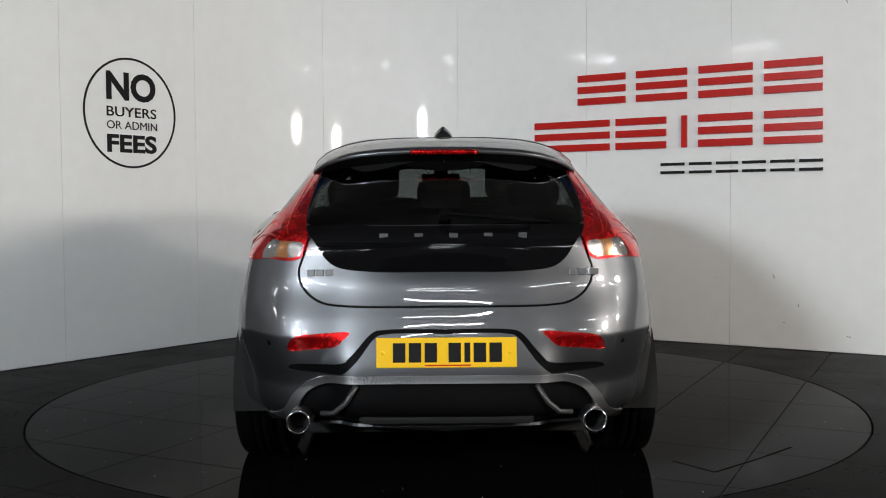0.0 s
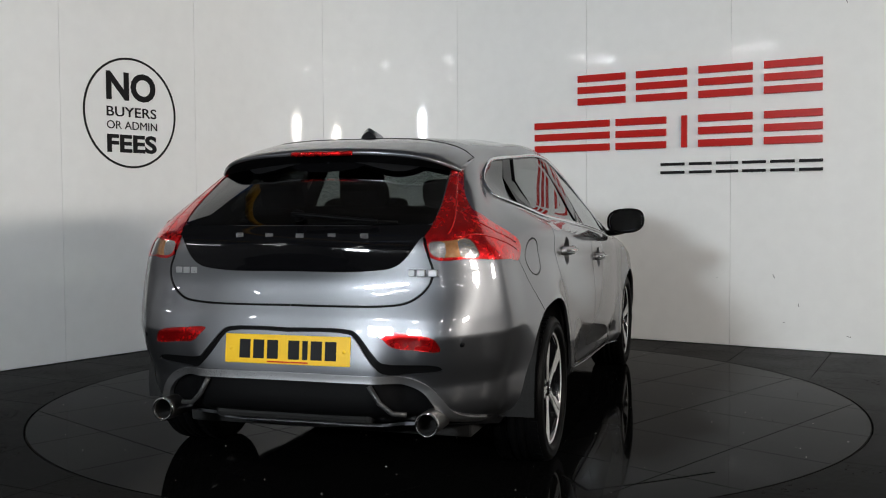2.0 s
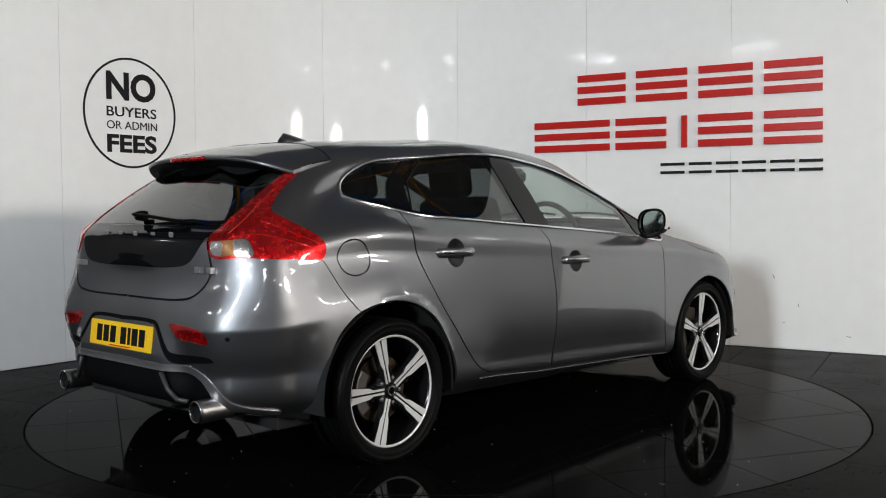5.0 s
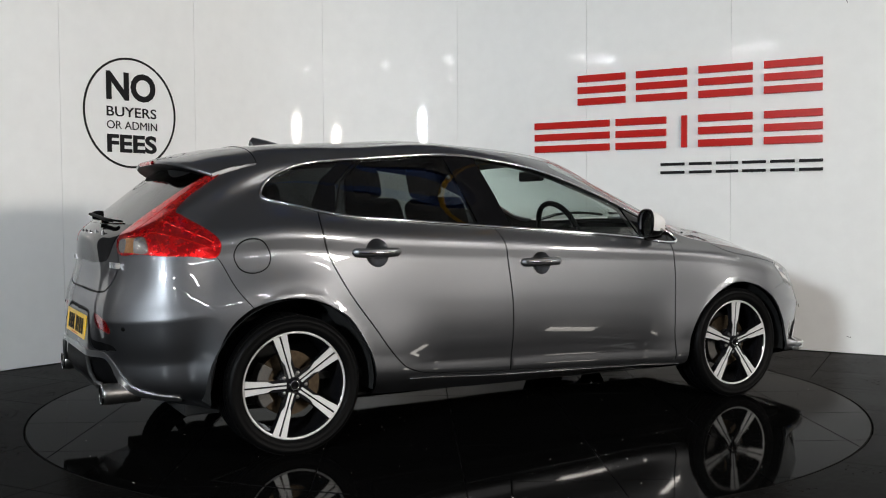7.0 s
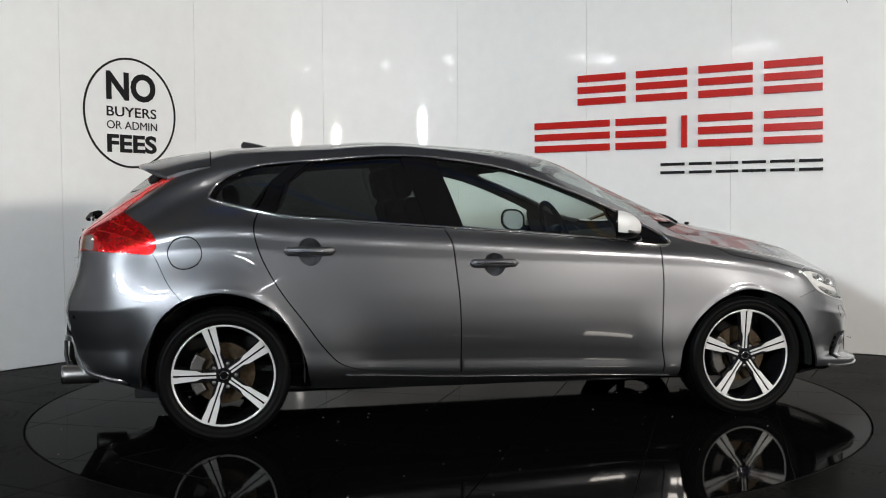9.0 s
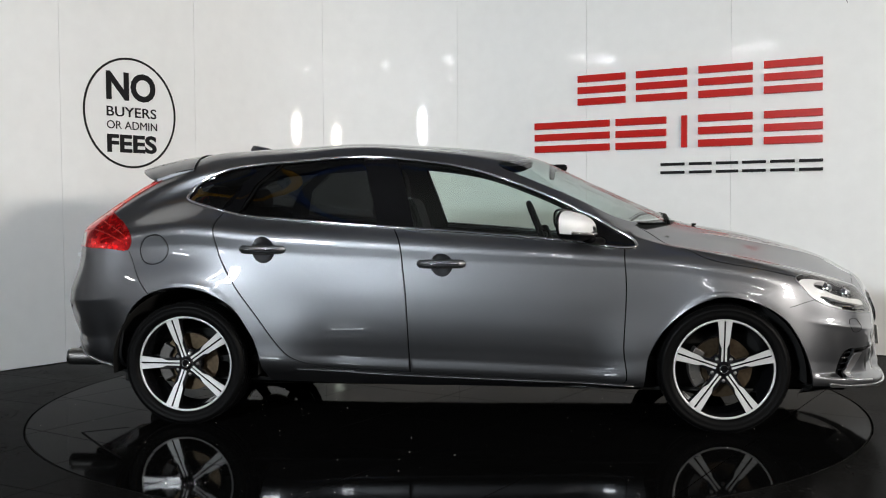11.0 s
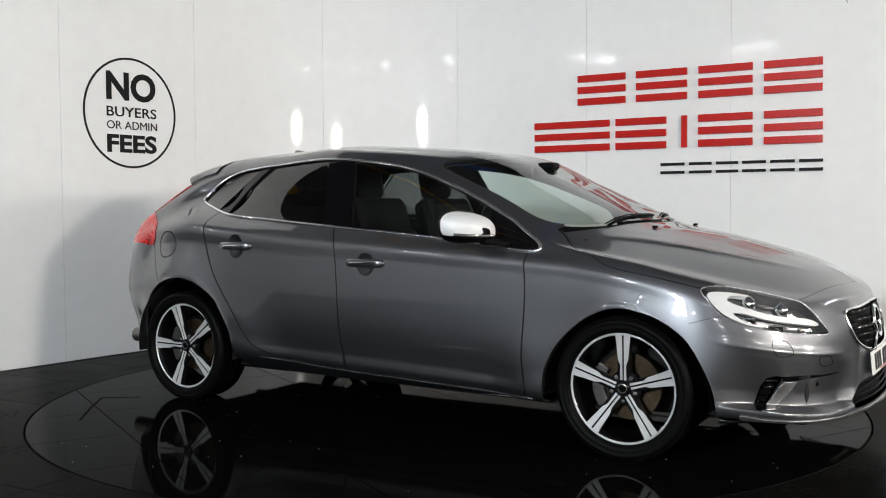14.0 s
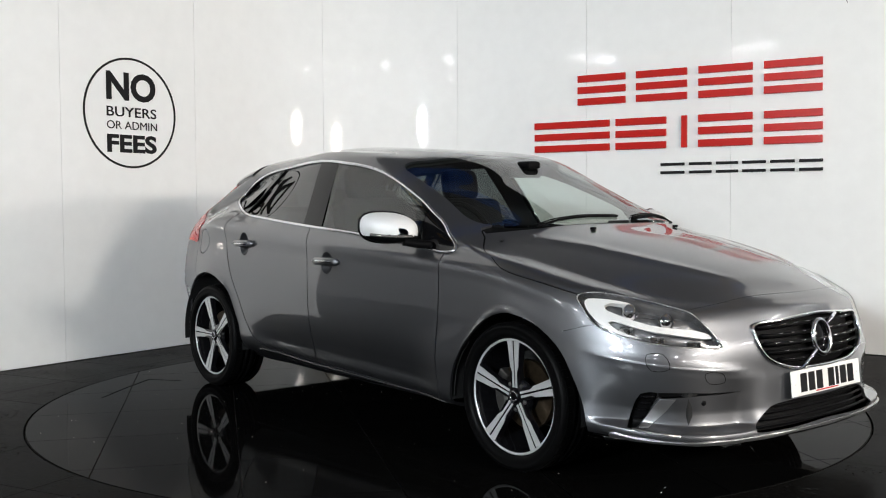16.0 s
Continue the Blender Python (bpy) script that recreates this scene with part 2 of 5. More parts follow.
def lay_tiles(parent, angle, keep_inside, reach, mat, top):
    for verts, faces in tile_shapes(angle, keep_inside, reach):
        me = mesh_of("tile", [(x, y, 0.0) for x, y in verts], faces, mat)
        bm = bmesh.new()
        bm.from_mesh(me)
        bmesh.ops.delete(bm, geom=[v for v in bm.verts if not v.link_faces], context="VERTS")
        bm.normal_update()
        for f in bm.faces:
            if f.normal.z < 0:
                f.normal_flip()
        r = bmesh.ops.extrude_face_region(bm, geom=list(bm.faces), use_keep_orig=False)
        for v in r["geom"]:
            if isinstance(v, bmesh.types.BMVert):
                v.co.z += 0.004
        bmesh.ops.recalc_face_normals(bm, faces=bm.faces)
        bm.to_mesh(me)
        bm.free()
        ob = part_mesh("tile", me, parent)
        ob.matrix_basis = pose(0, 0, top - 0.004)


def build_floor():
    # one sheet with a round hole for the turntable
    n = 128
    verts, faces = [], []
    for r in (DISC_R + 0.010, 5.9, 52.0):
        for i in range(n):
            a = 2 * math.pi * i / n
            verts.append((r * math.cos(a), r * math.sin(a), -0.0035))
    for k in range(2):
        for i in range(n):
            j = (i + 1) % n
            faces.append((k * n + i, (k + 1) * n + i, (k + 1) * n + j, k * n + j))
    for i in range(n):
        a = 2 * math.pi * i / n
        verts.append(((DISC_R + 0.010) * math.cos(a), (DISC_R + 0.010) * math.sin(a), -0.05))
    for i in range(n):
        j = (i + 1) % n
        faces.append((i, j, 3 * n + j, 3 * n + i))
    floor = tagged(new("floor", mesh_of("floor", verts, faces, JOINT)), "dark stone tiled showroom floor, dusty", "floor", kind="structure")
    floor.data.materials.append(FLOOR_TILE)
    for poly in floor.data.polygons[n:2 * n]:
        poly.material_index = 1
    lay_tiles(floor, radians(63.0), False, 6.6, FLOOR_TILE, 0.0)
    verts = [(3 * math.cos(2 * math.pi * i / 64), 3 * math.sin(2 * math.pi * i / 64), -0.045) for i in range(64)]
    tagged(new("pit_floor", mesh_of("pit_floor", verts, [tuple(range(64))], JOINT)), "black pit under the turntable", "floor", kind="structure")


def build_turntable():
    table = thing("turntable", "round black polished turntable set flush in the floor", "turntable")
    n = 160
    verts = [(DISC_R * math.cos(2 * math.pi * i / n), DISC_R * math.sin(2 * math.pi * i / n), z) for z in (-0.004, -0.04) for i in range(n)]
    faces = [tuple(range(n))] + [((i + 1) % n, i, n + i, n + (i + 1) % n) for i in range(n)]
    part_mesh("deck", mesh_of("deck", verts, faces, DECK_JOINT), table)
    lay_tiles(table, radians(-26.5 - START), True, DISC_R + 0.5, DISC_TILE, 0.0)
    # bold dark cracks of a hatch
    for a, b in HATCH:
        d = (Vector(b) - Vector(a)).normalized()
        w = Vector((-d.y, d.x)) * 0.006
        p = [Vector(a) - w, Vector(b) - w, Vector(b) + w, Vector(a) + w]
        verts = [pose(0, 0, 0, 0, 0, -START) @ Vector((q.x, q.y, z)) for z in (-0.003, 0.0006) for q in p]
        part_mesh("hatch_joint", mesh_of("hatch_joint", verts, [(4, 5, 6, 7), (0, 1, 5, 4), (1, 2, 6, 5), (2, 3, 7, 6), (3, 0, 4, 7)], JOINT), table)
    # white specks of dust and grit
    rng = random.Random(4)
    bm = bmesh.new()
    for i in range(210):
        r, a = DISC_R * 0.97 * math.sqrt(rng.random()), rng.random() * 6.283
        size = rng.choice((0.0009, 0.0012, 0.0016, 0.0024))
        bmesh.ops.create_icosphere(bm, subdivisions=1, radius=size, matrix=Matrix.Translation((r * math.cos(a), r * math.sin(a), size * 0.4)))
    tagged(part("dust_speck", bm, DUST, table), "pale specks of grit on the deck", kind="stuff")
    return table


HATCH = [((0.955, -1.486), (1.086, -1.668)), ((1.086, -1.668), (1.322, -1.466)), ((1.322, -1.466), (1.537, -1.262))]
DUST = material("pale_grit", (0.42, 0.40, 0.37), 0.8)
HALL_WALL = material("grey_hall_paint", (0.34, 0.34, 0.345), 0.6, 0, 0, 0.2, 30, 0.12, 0.5)
HALL = material("dark_roof_sheet", (0.12, 0.12, 0.122), 0.7, 0, 0, 0.2, 30, 0.15, 0.5)

build_wall()
build_hall()
build_floor()
turntable = build_turntable()
# ---- the car's skin: nine lines that run round it from the middle of the tail to the middle of the nose (x forward, half width, z) ----
LINES = [
    # roof and bonnet centre
    [(-1.70, 0, 1.262), (-1.66, 0, 1.295), (-1.60, 0, 1.335), (-1.50, 0, 1.366), (-1.35, 0, 1.388), (-1.15, 0, 1.406), (-0.85, 0, 1.422), (-0.30, 0, 1.430), (0.36, 0, 1.360),
     (0.74, 0, 1.205), (1.13, 0, 1.030), (1.21, 0, 0.998), (1.52, 0, 0.940), (1.82, 0, 0.862), (1.96, 0, 0.812), (2.03, 0, 0.782), (2.06, 0, 0.765)],
    # roof and bonnet half way out
    [(-1.84, 0, 1.150), (-1.82, 0.26, 1.150), (-1.74, 0.40, 1.185), (-1.58, 0.435, 1.275), (-1.38, 0.445, 1.348), (-1.15, 0.455, 1.376), (-0.85, 0.46, 1.394), (-0.30, 0.46, 1.403), (0.30, 0.45, 1.340),
     (0.66, 0.48, 1.185), (1.05, 0.52, 1.005), (1.14, 0.52, 0.972), (1.46, 0.49, 0.905), (1.78, 0.44, 0.828), (1.95, 0.35, 0.778), (2.05, 0.19, 0.752), (2.085, 0, 0.742)],
    # roof rail, windscreen pillar, bonnet edge
    [(-1.985, 0, 1.020), (-1.965, 0.32, 1.020), (-1.90, 0.575, 1.032), (-1.75, 0.598, 1.115), (-1.48, 0.562, 1.245), (-1.15, 0.546, 1.312), (-0.85, 0.578, 1.336), (-0.30, 0.625, 1.348), (0.12, 0.625, 1.285),
     (0.48, 0.675, 1.150), (0.86, 0.752, 0.972), (1.06, 0.765, 0.908), (1.40, 0.735, 0.850), (1.73, 0.665, 0.775), (1.95, 0.53, 0.722), (2.09, 0.29, 0.715), (2.125, 0, 0.712)],
    # waist under the windows, wing top
    [(-2.05, 0, 0.920), (-2.03, 0.34, 0.920), (-1.97, 0.62, 0.930), (-1.875, 0.712, 0.955), (-1.67, 0.716, 1.022), (-1.36, 0.672, 1.105), (-0.95, 0.758, 1.055), (-0.25, 0.825, 0.985), (0.15, 0.83, 0.953),
     (0.50, 0.832, 0.925), (0.90, 0.828, 0.888), (1.06, 0.838, 0.868), (1.34, 0.858, 0.822), (1.66, 0.832, 0.750), (1.95, 0.68, 0.668), (2.12, 0.35, 0.650), (2.165, 0, 0.655)],
    # shoulder
    [(-2.045, 0, 0.800), (-2.035, 0.36, 0.800), (-1.98, 0.64, 0.810), (-1.865, 0.765, 0.830), (-1.64, 0.800, 0.870), (-1.34, 0.840, 0.890), (-0.95, 0.862, 0.865), (-0.25, 0.878, 0.830), (0.15, 0.884, 0.815),
     (0.50, 0.882, 0.800), (0.90, 0.874, 0.780), (1.06, 0.875, 0.770), (1.34, 0.888, 0.735), (1.69, 0.860, 0.655), (1.97, 0.70, 0.585), (2.15, 0.37, 0.560), (2.195, 0, 0.555)],
    # flank
    [(-2.085, 0, 0.630), (-2.078, 0.38, 0.630), (-2.03, 0.655, 0.632), (-1.88, 0.785, 0.640), (-1.66, 0.848, 0.665), (-1.33, 0.892, 0.710), (-0.95, 0.880, 0.650), (-0.25, 0.893, 0.620), (0.15, 0.896, 0.610),
     (0.50, 0.893, 0.595), (0.90, 0.884, 0.580), (1.06, 0.886, 0.600), (1.33, 0.900, 0.655), (1.70, 0.876, 0.530), (1.99, 0.715, 0.480), (2.16, 0.38, 0.450), (2.205, 0, 0.440)],
    # low door
    [(-2.105, 0, 0.450), (-2.098, 0.40, 0.450), (-2.04, 0.65, 0.455), (-1.90, 0.785, 0.460), (-1.68, 0.848, 0.470), (-1.33, 0.898, 0.480), (-0.95, 0.888, 0.420), (-0.25, 0.902, 0.400), (0.15, 0.905, 0.390),
     (0.50, 0.902, 0.375), (0.90, 0.893, 0.360), (1.06, 0.892, 0.380), (1.33, 0.902, 0.420), (1.71, 0.880, 0.360), (2.03, 0.705, 0.330), (2.17, 0.385, 0.325), (2.21, 0, 0.325)],
    # sill
    [(-2.10, 0, 0.300), (-2.085, 0.40, 0.300), (-2.01, 0.64, 0.300), (-1.88, 0.765, 0.305), (-1.68, 0.832, 0.310), (-1.33, 0.875, 0.300), (-0.95, 0.868, 0.290), (-0.25, 0.878, 0.255), (0.15, 0.88, 0.245),
     (0.50, 0.878, 0.235), (0.90, 0.872, 0.225), (1.06, 0.872, 0.225), (1.33, 0.878, 0.225), (1.71, 0.866, 0.225), (2.05, 0.695, 0.205), (2.185, 0.385, 0.205), (2.225, 0, 0.205)],
    # turn under
    [(-1.98, 0, 0.245), (-1.97, 0.38, 0.245), (-1.92, 0.58, 0.245), (-1.82, 0.70, 0.245), (-1.66, 0.76, 0.245), (-1.33, 0.77, 0.24), (-0.95, 0.77, 0.215), (-0.25, 0.78, 0.19), (0.15, 0.78, 0.19),
     (0.50, 0.78, 0.19), (0.90, 0.775, 0.19), (1.06, 0.775, 0.19), (1.33, 0.775, 0.19), (1.69, 0.765, 0.19), (1.96, 0.61, 0.185), (2.08, 0.35, 0.185), (2.12, 0, 0.185)],
]
NET = np.array(LINES, float)


def hermite(values, knots, ghosts, t):
    """Smooth curve through values at knots, with ghost values before and after; t: an array of places."""
    v = np.concatenate([ghosts[0][None], values, ghosts[1][None]])
    k = np.concatenate([[2 * knots[0] - knots[1]], knots, [2 * knots[-1] - knots[-2]]])
    d = np.diff(v, axis=0) / np.diff(k)[:, None]
    h = np.diff(k)
    slope = (d[:-1] * h[1:, None] + d[1:] * h[:-1, None]) / (h[:-1] + h[1:])[:, None]
    i = np.clip(np.searchsorted(knots, t, side="right") - 1, 0, len(knots) - 2)
    w = knots[i + 1] - knots[i]
    s = ((t - knots[i]) / w)[:, None]
    a, b = values[i], values[i + 1]
    ma, mb = slope[i] * w[:, None], slope[i + 1] * w[:, None]
    return (2 * s ** 3 - 3 * s ** 2 + 1) * a + (s ** 3 - 2 * s ** 2 + s) * ma + (3 * s ** 2 - 2 * s ** 3) * b + (s ** 3 - s ** 2) * mb


KU = np.concatenate([[0], np.cumsum(np.linalg.norm(np.diff(NET[2:7], axis=1), axis=2).mean(axis=0))])
KV = np.concatenate([[0], np.cumsum(np.linalg.norm(np.diff(NET[:, 2:14], axis=0), axis=2).mean(axis=1))])
# a fuller shoulder a hand's width under the waist, strongest along the doors
FULL = np.array([0.45, 0.46, 0.50, 0.60, 0.80, 0.90, 0.90, 0.88, 0.88, 0.88, 0.86, 0.83, 0.80, 0.66, 0.50, 0.46, 0.45])
SHOULDER = NET[3] + 0.45 * (NET[4] - NET[3])
SHOULDER[:, 1] = NET[3][:, 1] + FULL * (NET[4][:, 1] - NET[3][:, 1])
NET = np.concatenate([NET[:4], SHOULDER[None], NET[4:]])
KV = np.concatenate([KV[:4], [KV[3] + 0.45 * (KV[4] - KV[3])], KV[4:]])
FLIP = np.array([1, -1, 1.0])


def smooth_skin(u, v):
    """Places on the skin for arrays u (tail to nose) and v (top to sill), on the half with positive y."""
    u, v = np.atleast_1d(np.asarray(u, float)), np.atleast_1d(np.asarray(v, float))
    rows = np.stack([hermite(line, KU, (line[1] * FLIP, line[-2] * FLIP), u) for line in NET])   # line, place, xyz
    out = np.empty((len(u), 3))
    h = np.diff(KV)
    i = np.clip(np.searchsorted(KV, v, side="right") - 1, 0, len(KV) - 2)
    ext = np.concatenate([(rows[1] * FLIP)[None], rows, (2 * rows[-1] - rows[-2])[None]])
    k = np.concatenate([[-KV[1]], KV, [2 * KV[-1] - KV[-2]]])
    n = np.arange(len(u))
    d0 = (ext[i + 1, n] - ext[i, n]) / (k[i + 1] - k[i])[:, None]
    d1 = (ext[i + 2, n] - ext[i + 1, n]) / (k[i + 2] - k[i + 1])[:, None]
    d2 = (ext[i + 3, n] - ext[i + 2, n]) / (k[i + 3] - k[i + 2])[:, None]
    w0, w1, w2 = ((k[i + j + 1] - k[i + j])[:, None] for j in range(3))
    ma = (d0 * w1 + d1 * w0) / (w0 + w1) * w1
    mb = (d1 * w2 + d2 * w1) / (w1 + w2) * w1
    s = ((v - KV[i]) / h[i])[:, None]
    a, b = rows[i, n], rows[i + 1, n]
    out = (2 * s ** 3 - 3 * s ** 2 + 1) * a + (s ** 3 - 2 * s ** 2 + s) * ma + (3 * s ** 2 - 2 * s ** 3) * b + (s ** 3 - s ** 2) * mb
    return out


def step(x, a, b):
    t = np.clip((x - a) / (b - a), 0, 1)
    return t * t * (3 - 2 * t)


def hump(x, centre, width):
    return np.exp(-((x - centre) / width) ** 2)


def skin(u, v):
    """The skin with its pressed folds: nose ledge, bonnet ridges, hollow lower doors, tail shelf."""
    u, v = np.atleast_1d(np.asarray(u, float)), np.atleast_1d(np.asarray(v, float))
    p = smooth_skin(u, v)
    nose = step(u, 4.40, 4.58) * (1 - step(u, 4.95, 5.06))
    d = nose * (0.006 * hump(v, 1.262, 0.024))
    tail = (1 - step(u, 0.85, 1.05))
    d -= tail * 0.004 * step(v, 1.252, 1.270) * (1 - step(v, 1.34, 1.47)) * step(u, -0.2, -0.1)
    doors = step(u, 1.85, 2.15) * (1 - step(u, 3.35, 3.62))
    d -= doors * 0.003 * hump(v, 1.455, 0.075)
    d -= doors * 0.40 * np.clip(v - 1.22, 0, 0.34) ** 2
    under = 1 - step(v, 1.556, 1.588)
    d -= 0.18 * np.clip(v - 1.30, 0, 0.26) * step(u, 4.42, 4.60) * (1 - step(u, 4.98, 5.12)) * under
    d += doors * 0.004 * hump(v, 1.60, 0.03)
    d -= 0.26 * np.clip(v - 1.315, 0, 0.22) * step(u, 0.30, 0.46) * (1 - step(u, 0.92, 1.10))
    arch = hump(np.hypot(u - 1.415, (v - 1.62)), 0.335, 0.022) * step(1.62 - v, 0.0, 0.1) + hump(np.hypot(u - 4.045, (v - 1.63)), 0.355, 0.022) * step(1.62 - v, 0.0, 0.1)
    d += 0.006 * arch
    front = np.maximum(p[:, 0] - 1.55, 0) * 1.4
    back = -np.maximum(-1.6 - p[:, 0], 0) * 1.8
    way = np.stack([front + back, np.abs(p[:, 1]), np.zeros(len(p))], 1)
    way /= np.maximum(np.linalg.norm(way, axis=1, keepdims=True), 1e-6)
    way[:, 1] *= step(np.abs(p[:, 1]), 0.0, 0.02)
    out = p + way * d[:, None]
    ridge = step(u, 3.74, 4.0) * (1 - step(u, 4.35, 4.85))
    v0 = 0.52 - 0.16 * (u - 3.75)
    out[:, 2] += ridge * 0.007 * hump(v, v0, 0.035)
    return out


def skin_normal(u, v):
    e = 0.004
    u, v = np.atleast_1d(np.asarray(u, float)), np.atleast_1d(np.asarray(v, float))
    du = skin(np.clip(u + e, 0, KU[-1]), v) - skin(np.clip(u - e, 0, KU[-1]), v)
    dv = skin(u, np.clip(v + e, 0, KV[-1])) - skin(u, np.clip(v - e, 0, KV[-1]))
    n = np.cross(du, dv)
    return n / np.maximum(np.linalg.norm(n, axis=1, keepdims=True), 1e-9)
# ---- the skin cut into panels: outlines in skin metres (u: tail to nose, v: roof to sill) ----
U_END, V_END = float(KU[-1]), float(KV[-1])
WINDOWS = [(1.349, 0.928), (1.331, 0.893), (1.317, 0.841), (1.318, 0.790), (1.370, 0.745), (1.56, 0.726), (1.891, 0.716), (2.39, 0.711), (2.56, 0.713), (2.823, 0.713), (3.1, 0.712), (3.384, 0.711),
           (3.50, 0.714), (3.565, 0.755), (3.622, 0.935), (3.58, 0.966), (3.292, 0.957), (2.877, 0.952), (2.452, 0.954), (1.932, 0.963), (1.57, 0.968)]
REAR_DOOR = [(1.572, 0.968), (1.553, 1.001), (1.547, 1.03), (1.565, 1.1), (1.645, 1.247), (1.771, 1.384), (1.859, 1.494), (1.922, 1.564), (2.025, 1.608), (2.232, 1.618), (2.495, 1.621)]
DOOR_SPLIT = [(2.418, 0.956), (2.447, 1.012), (2.468, 1.149), (2.482, 1.267), (2.495, 1.621)]
FRONT_DOOR = [(2.495, 1.621), (3.033, 1.633), (3.545, 1.644), (3.548, 1.44), (3.562, 1.182), (3.554, 1.0), (3.575, 0.87)]
FUEL_FLAP = [(1.228, 1.044), (1.278, 1.062), (1.299, 1.107), (1.273, 1.152), (1.211, 1.170), (1.148, 1.148), (1.125, 1.098), (1.161, 1.054)]
REAR_ARCH = [(1.04, 1.80), (1.044, 1.65), (1.054, 1.574), (1.078, 1.469), (1.119, 1.375), (1.19, 1.318), (1.296, 1.298), (1.418, 1.298), (1.542, 1.315), (1.642, 1.352), (1.715, 1.434), (1.754, 1.506), (1.776, 1.631), (1.78, 1.80)]
FRONT_ARCH = [(3.645, 1.80), (3.648, 1.68), (3.654, 1.592), (3.672, 1.488), (3.742, 1.385), (3.856, 1.315), (3.986, 1.290), (4.113, 1.280), (4.234, 1.275), (4.329, 1.310), (4.389, 1.401), (4.432, 1.528), (4.445, 1.633), (4.45, 1.80)]
TAIL_LIGHT = [(0.891, 0.567), (0.778, 0.59), (0.707, 0.611), (0.625, 0.646), (0.574, 0.694), (0.530, 0.822), (0.548, 0.985), (0.70, 1.005), (0.82, 1.035), (0.93, 1.064), (1.045, 1.092),
              (1.081, 1.04), (1.043, 0.972), (0.93, 0.875), (0.842, 0.787), (0.845, 0.700), (0.962, 0.626), (0.93, 0.590)]
TAIL_WHITE = [(0.556, 0.976), (0.549, 0.898), (0.640, 0.900), (0.725, 0.915), (0.752, 0.955), (0.748, 1.005), (0.65, 0.991)]
REAR_GLASS = [(-0.1, 0.016), (0.188, 0.016), (0.60, 0.36), (0.80, 0.478), (0.863, 0.552), (0.762, 0.585), (0.701, 0.606), (0.619, 0.643), (0.567, 0.693), (0.30, 0.702), (-0.1, 0.704)]
GATE_BLACK = [(-0.1, 1.045), (0.10, 1.045), (0.20, 1.045), (0.324, 1.040), (0.41, 1.026), (0.456, 0.99), (0.493, 0.928), (0.521, 0.837), (0.562, 0.704), (0.30, 0.710), (0.10, 0.713), (-0.1, 0.713)]
GATE_EDGE = [(0.525, 0.83), (0.540, 0.977), (0.550, 1.042), (0.536, 1.1), (0.503, 1.144), (0.451, 1.176), (0.388, 1.187), (0.2, 1.191), (-0.05, 1.191)]
REFLECTOR = [(0.579, 1.371), (0.554, 1.319), (0.52, 1.304), (0.43, 1.294), (0.34, 1.291), (0.361, 1.322), (0.391, 1.354), (0.48, 1.365)]
PLATE_FRAME = [(-0.1, 1.281), (0.238, 1.282), (0.263, 1.295), (0.323, 1.392), (0.350, 1.424), (0.576, 1.440), (0.60, 1.462), (0.50, 1.474), (0.357, 1.474), (0.309, 1.43), (0.251, 1.318), (0.229, 1.301), (-0.1, 1.301)]
SATIN = [(-0.1, 1.477), (0.3, 1.479), (0.441, 1.485), (0.531, 1.515), (0.586, 1.555), (0.65, 1.62), (0.76, 1.672), (0.86, 1.705), (0.86, 1.735), (0.72, 1.712), (0.60, 1.648), (0.555, 1.580), (0.515, 1.542), (0.441, 1.514), (0.3, 1.509), (-0.1, 1.509)]
DIFFUSER = [(-0.1, 1.509), (0.3, 1.509), (0.441, 1.514), (0.515, 1.542), (0.555, 1.580), (0.60, 1.648), (0.72, 1.712), (0.86, 1.735), (0.9, 1.80), (-0.1, 1.80)]
BUMPER_REAR_EDGE = [(1.05, 1.094), (1.111, 1.192), (1.205, 1.312)]
HEAD_LIGHT = [(4.415, 0.975), (4.453, 0.927), (4.538, 0.855), (4.655, 0.818), (4.812, 0.866), (4.892, 0.977), (4.931, 1.057), (4.952, 1.120), (4.834, 1.128), (4.707, 1.133), (4.577, 1.131), (4.48, 1.105), (4.438, 1.028)]
GRILLE = [(5.6, 0.950), (5.439, 0.952), (5.25, 0.965), (5.083, 0.990), (5.085, 1.05), (5.098, 1.115), (5.14, 1.191), (5.25, 1.25), (5.40, 1.262), (5.6, 1.262)]
INTAKE = [(5.6, 1.475), (5.448, 1.477), (5.249, 1.474), (5.143, 1.496), (5.056, 1.589), (5.192, 1.597), (5.437, 1.586), (5.6, 1.586)]
FOG = [(4.574, 1.58), (4.586, 1.525), (4.63, 1.428), (4.692, 1.414), (4.664, 1.478), (4.605, 1.574)]
BONNET_EDGE = [(3.619, 0.618), (3.70, 0.650), (3.777, 0.735), (3.85, 0.87), (3.932, 0.950), (4.021, 0.972), (4.236, 0.965), (4.415, 0.960)]
BONNET_FRONT = [(4.815, 0.850), (4.88, 0.745), (4.971, 0.660), (5.15, 0.585), (5.376, 0.548), (5.6, 0.545)]
BUMPER_FRONT_EDGE = [(4.345, 1.21), (4.415, 1.150), (4.485, 1.105)]
FOG_SHADE = [(4.640, 1.420), (4.771, 1.405), (4.90, 1.401), (5.03, 1.393), (4.93, 1.410), (4.80, 1.424), (4.72, 1.440), (4.69, 1.440), (4.692, 1.416)]
FOG_FACET = [(4.694, 1.446), (4.752, 1.440), (4.705, 1.505), (4.640, 1.572), (4.610, 1.575), (4.666, 1.486)]
LIP_UNDER = [(4.40, 1.634), (4.60, 1.638), (4.84, 1.630), (5.12, 1.626), (5.6, 1.618), (5.6, 1.80), (4.40, 1.80)]
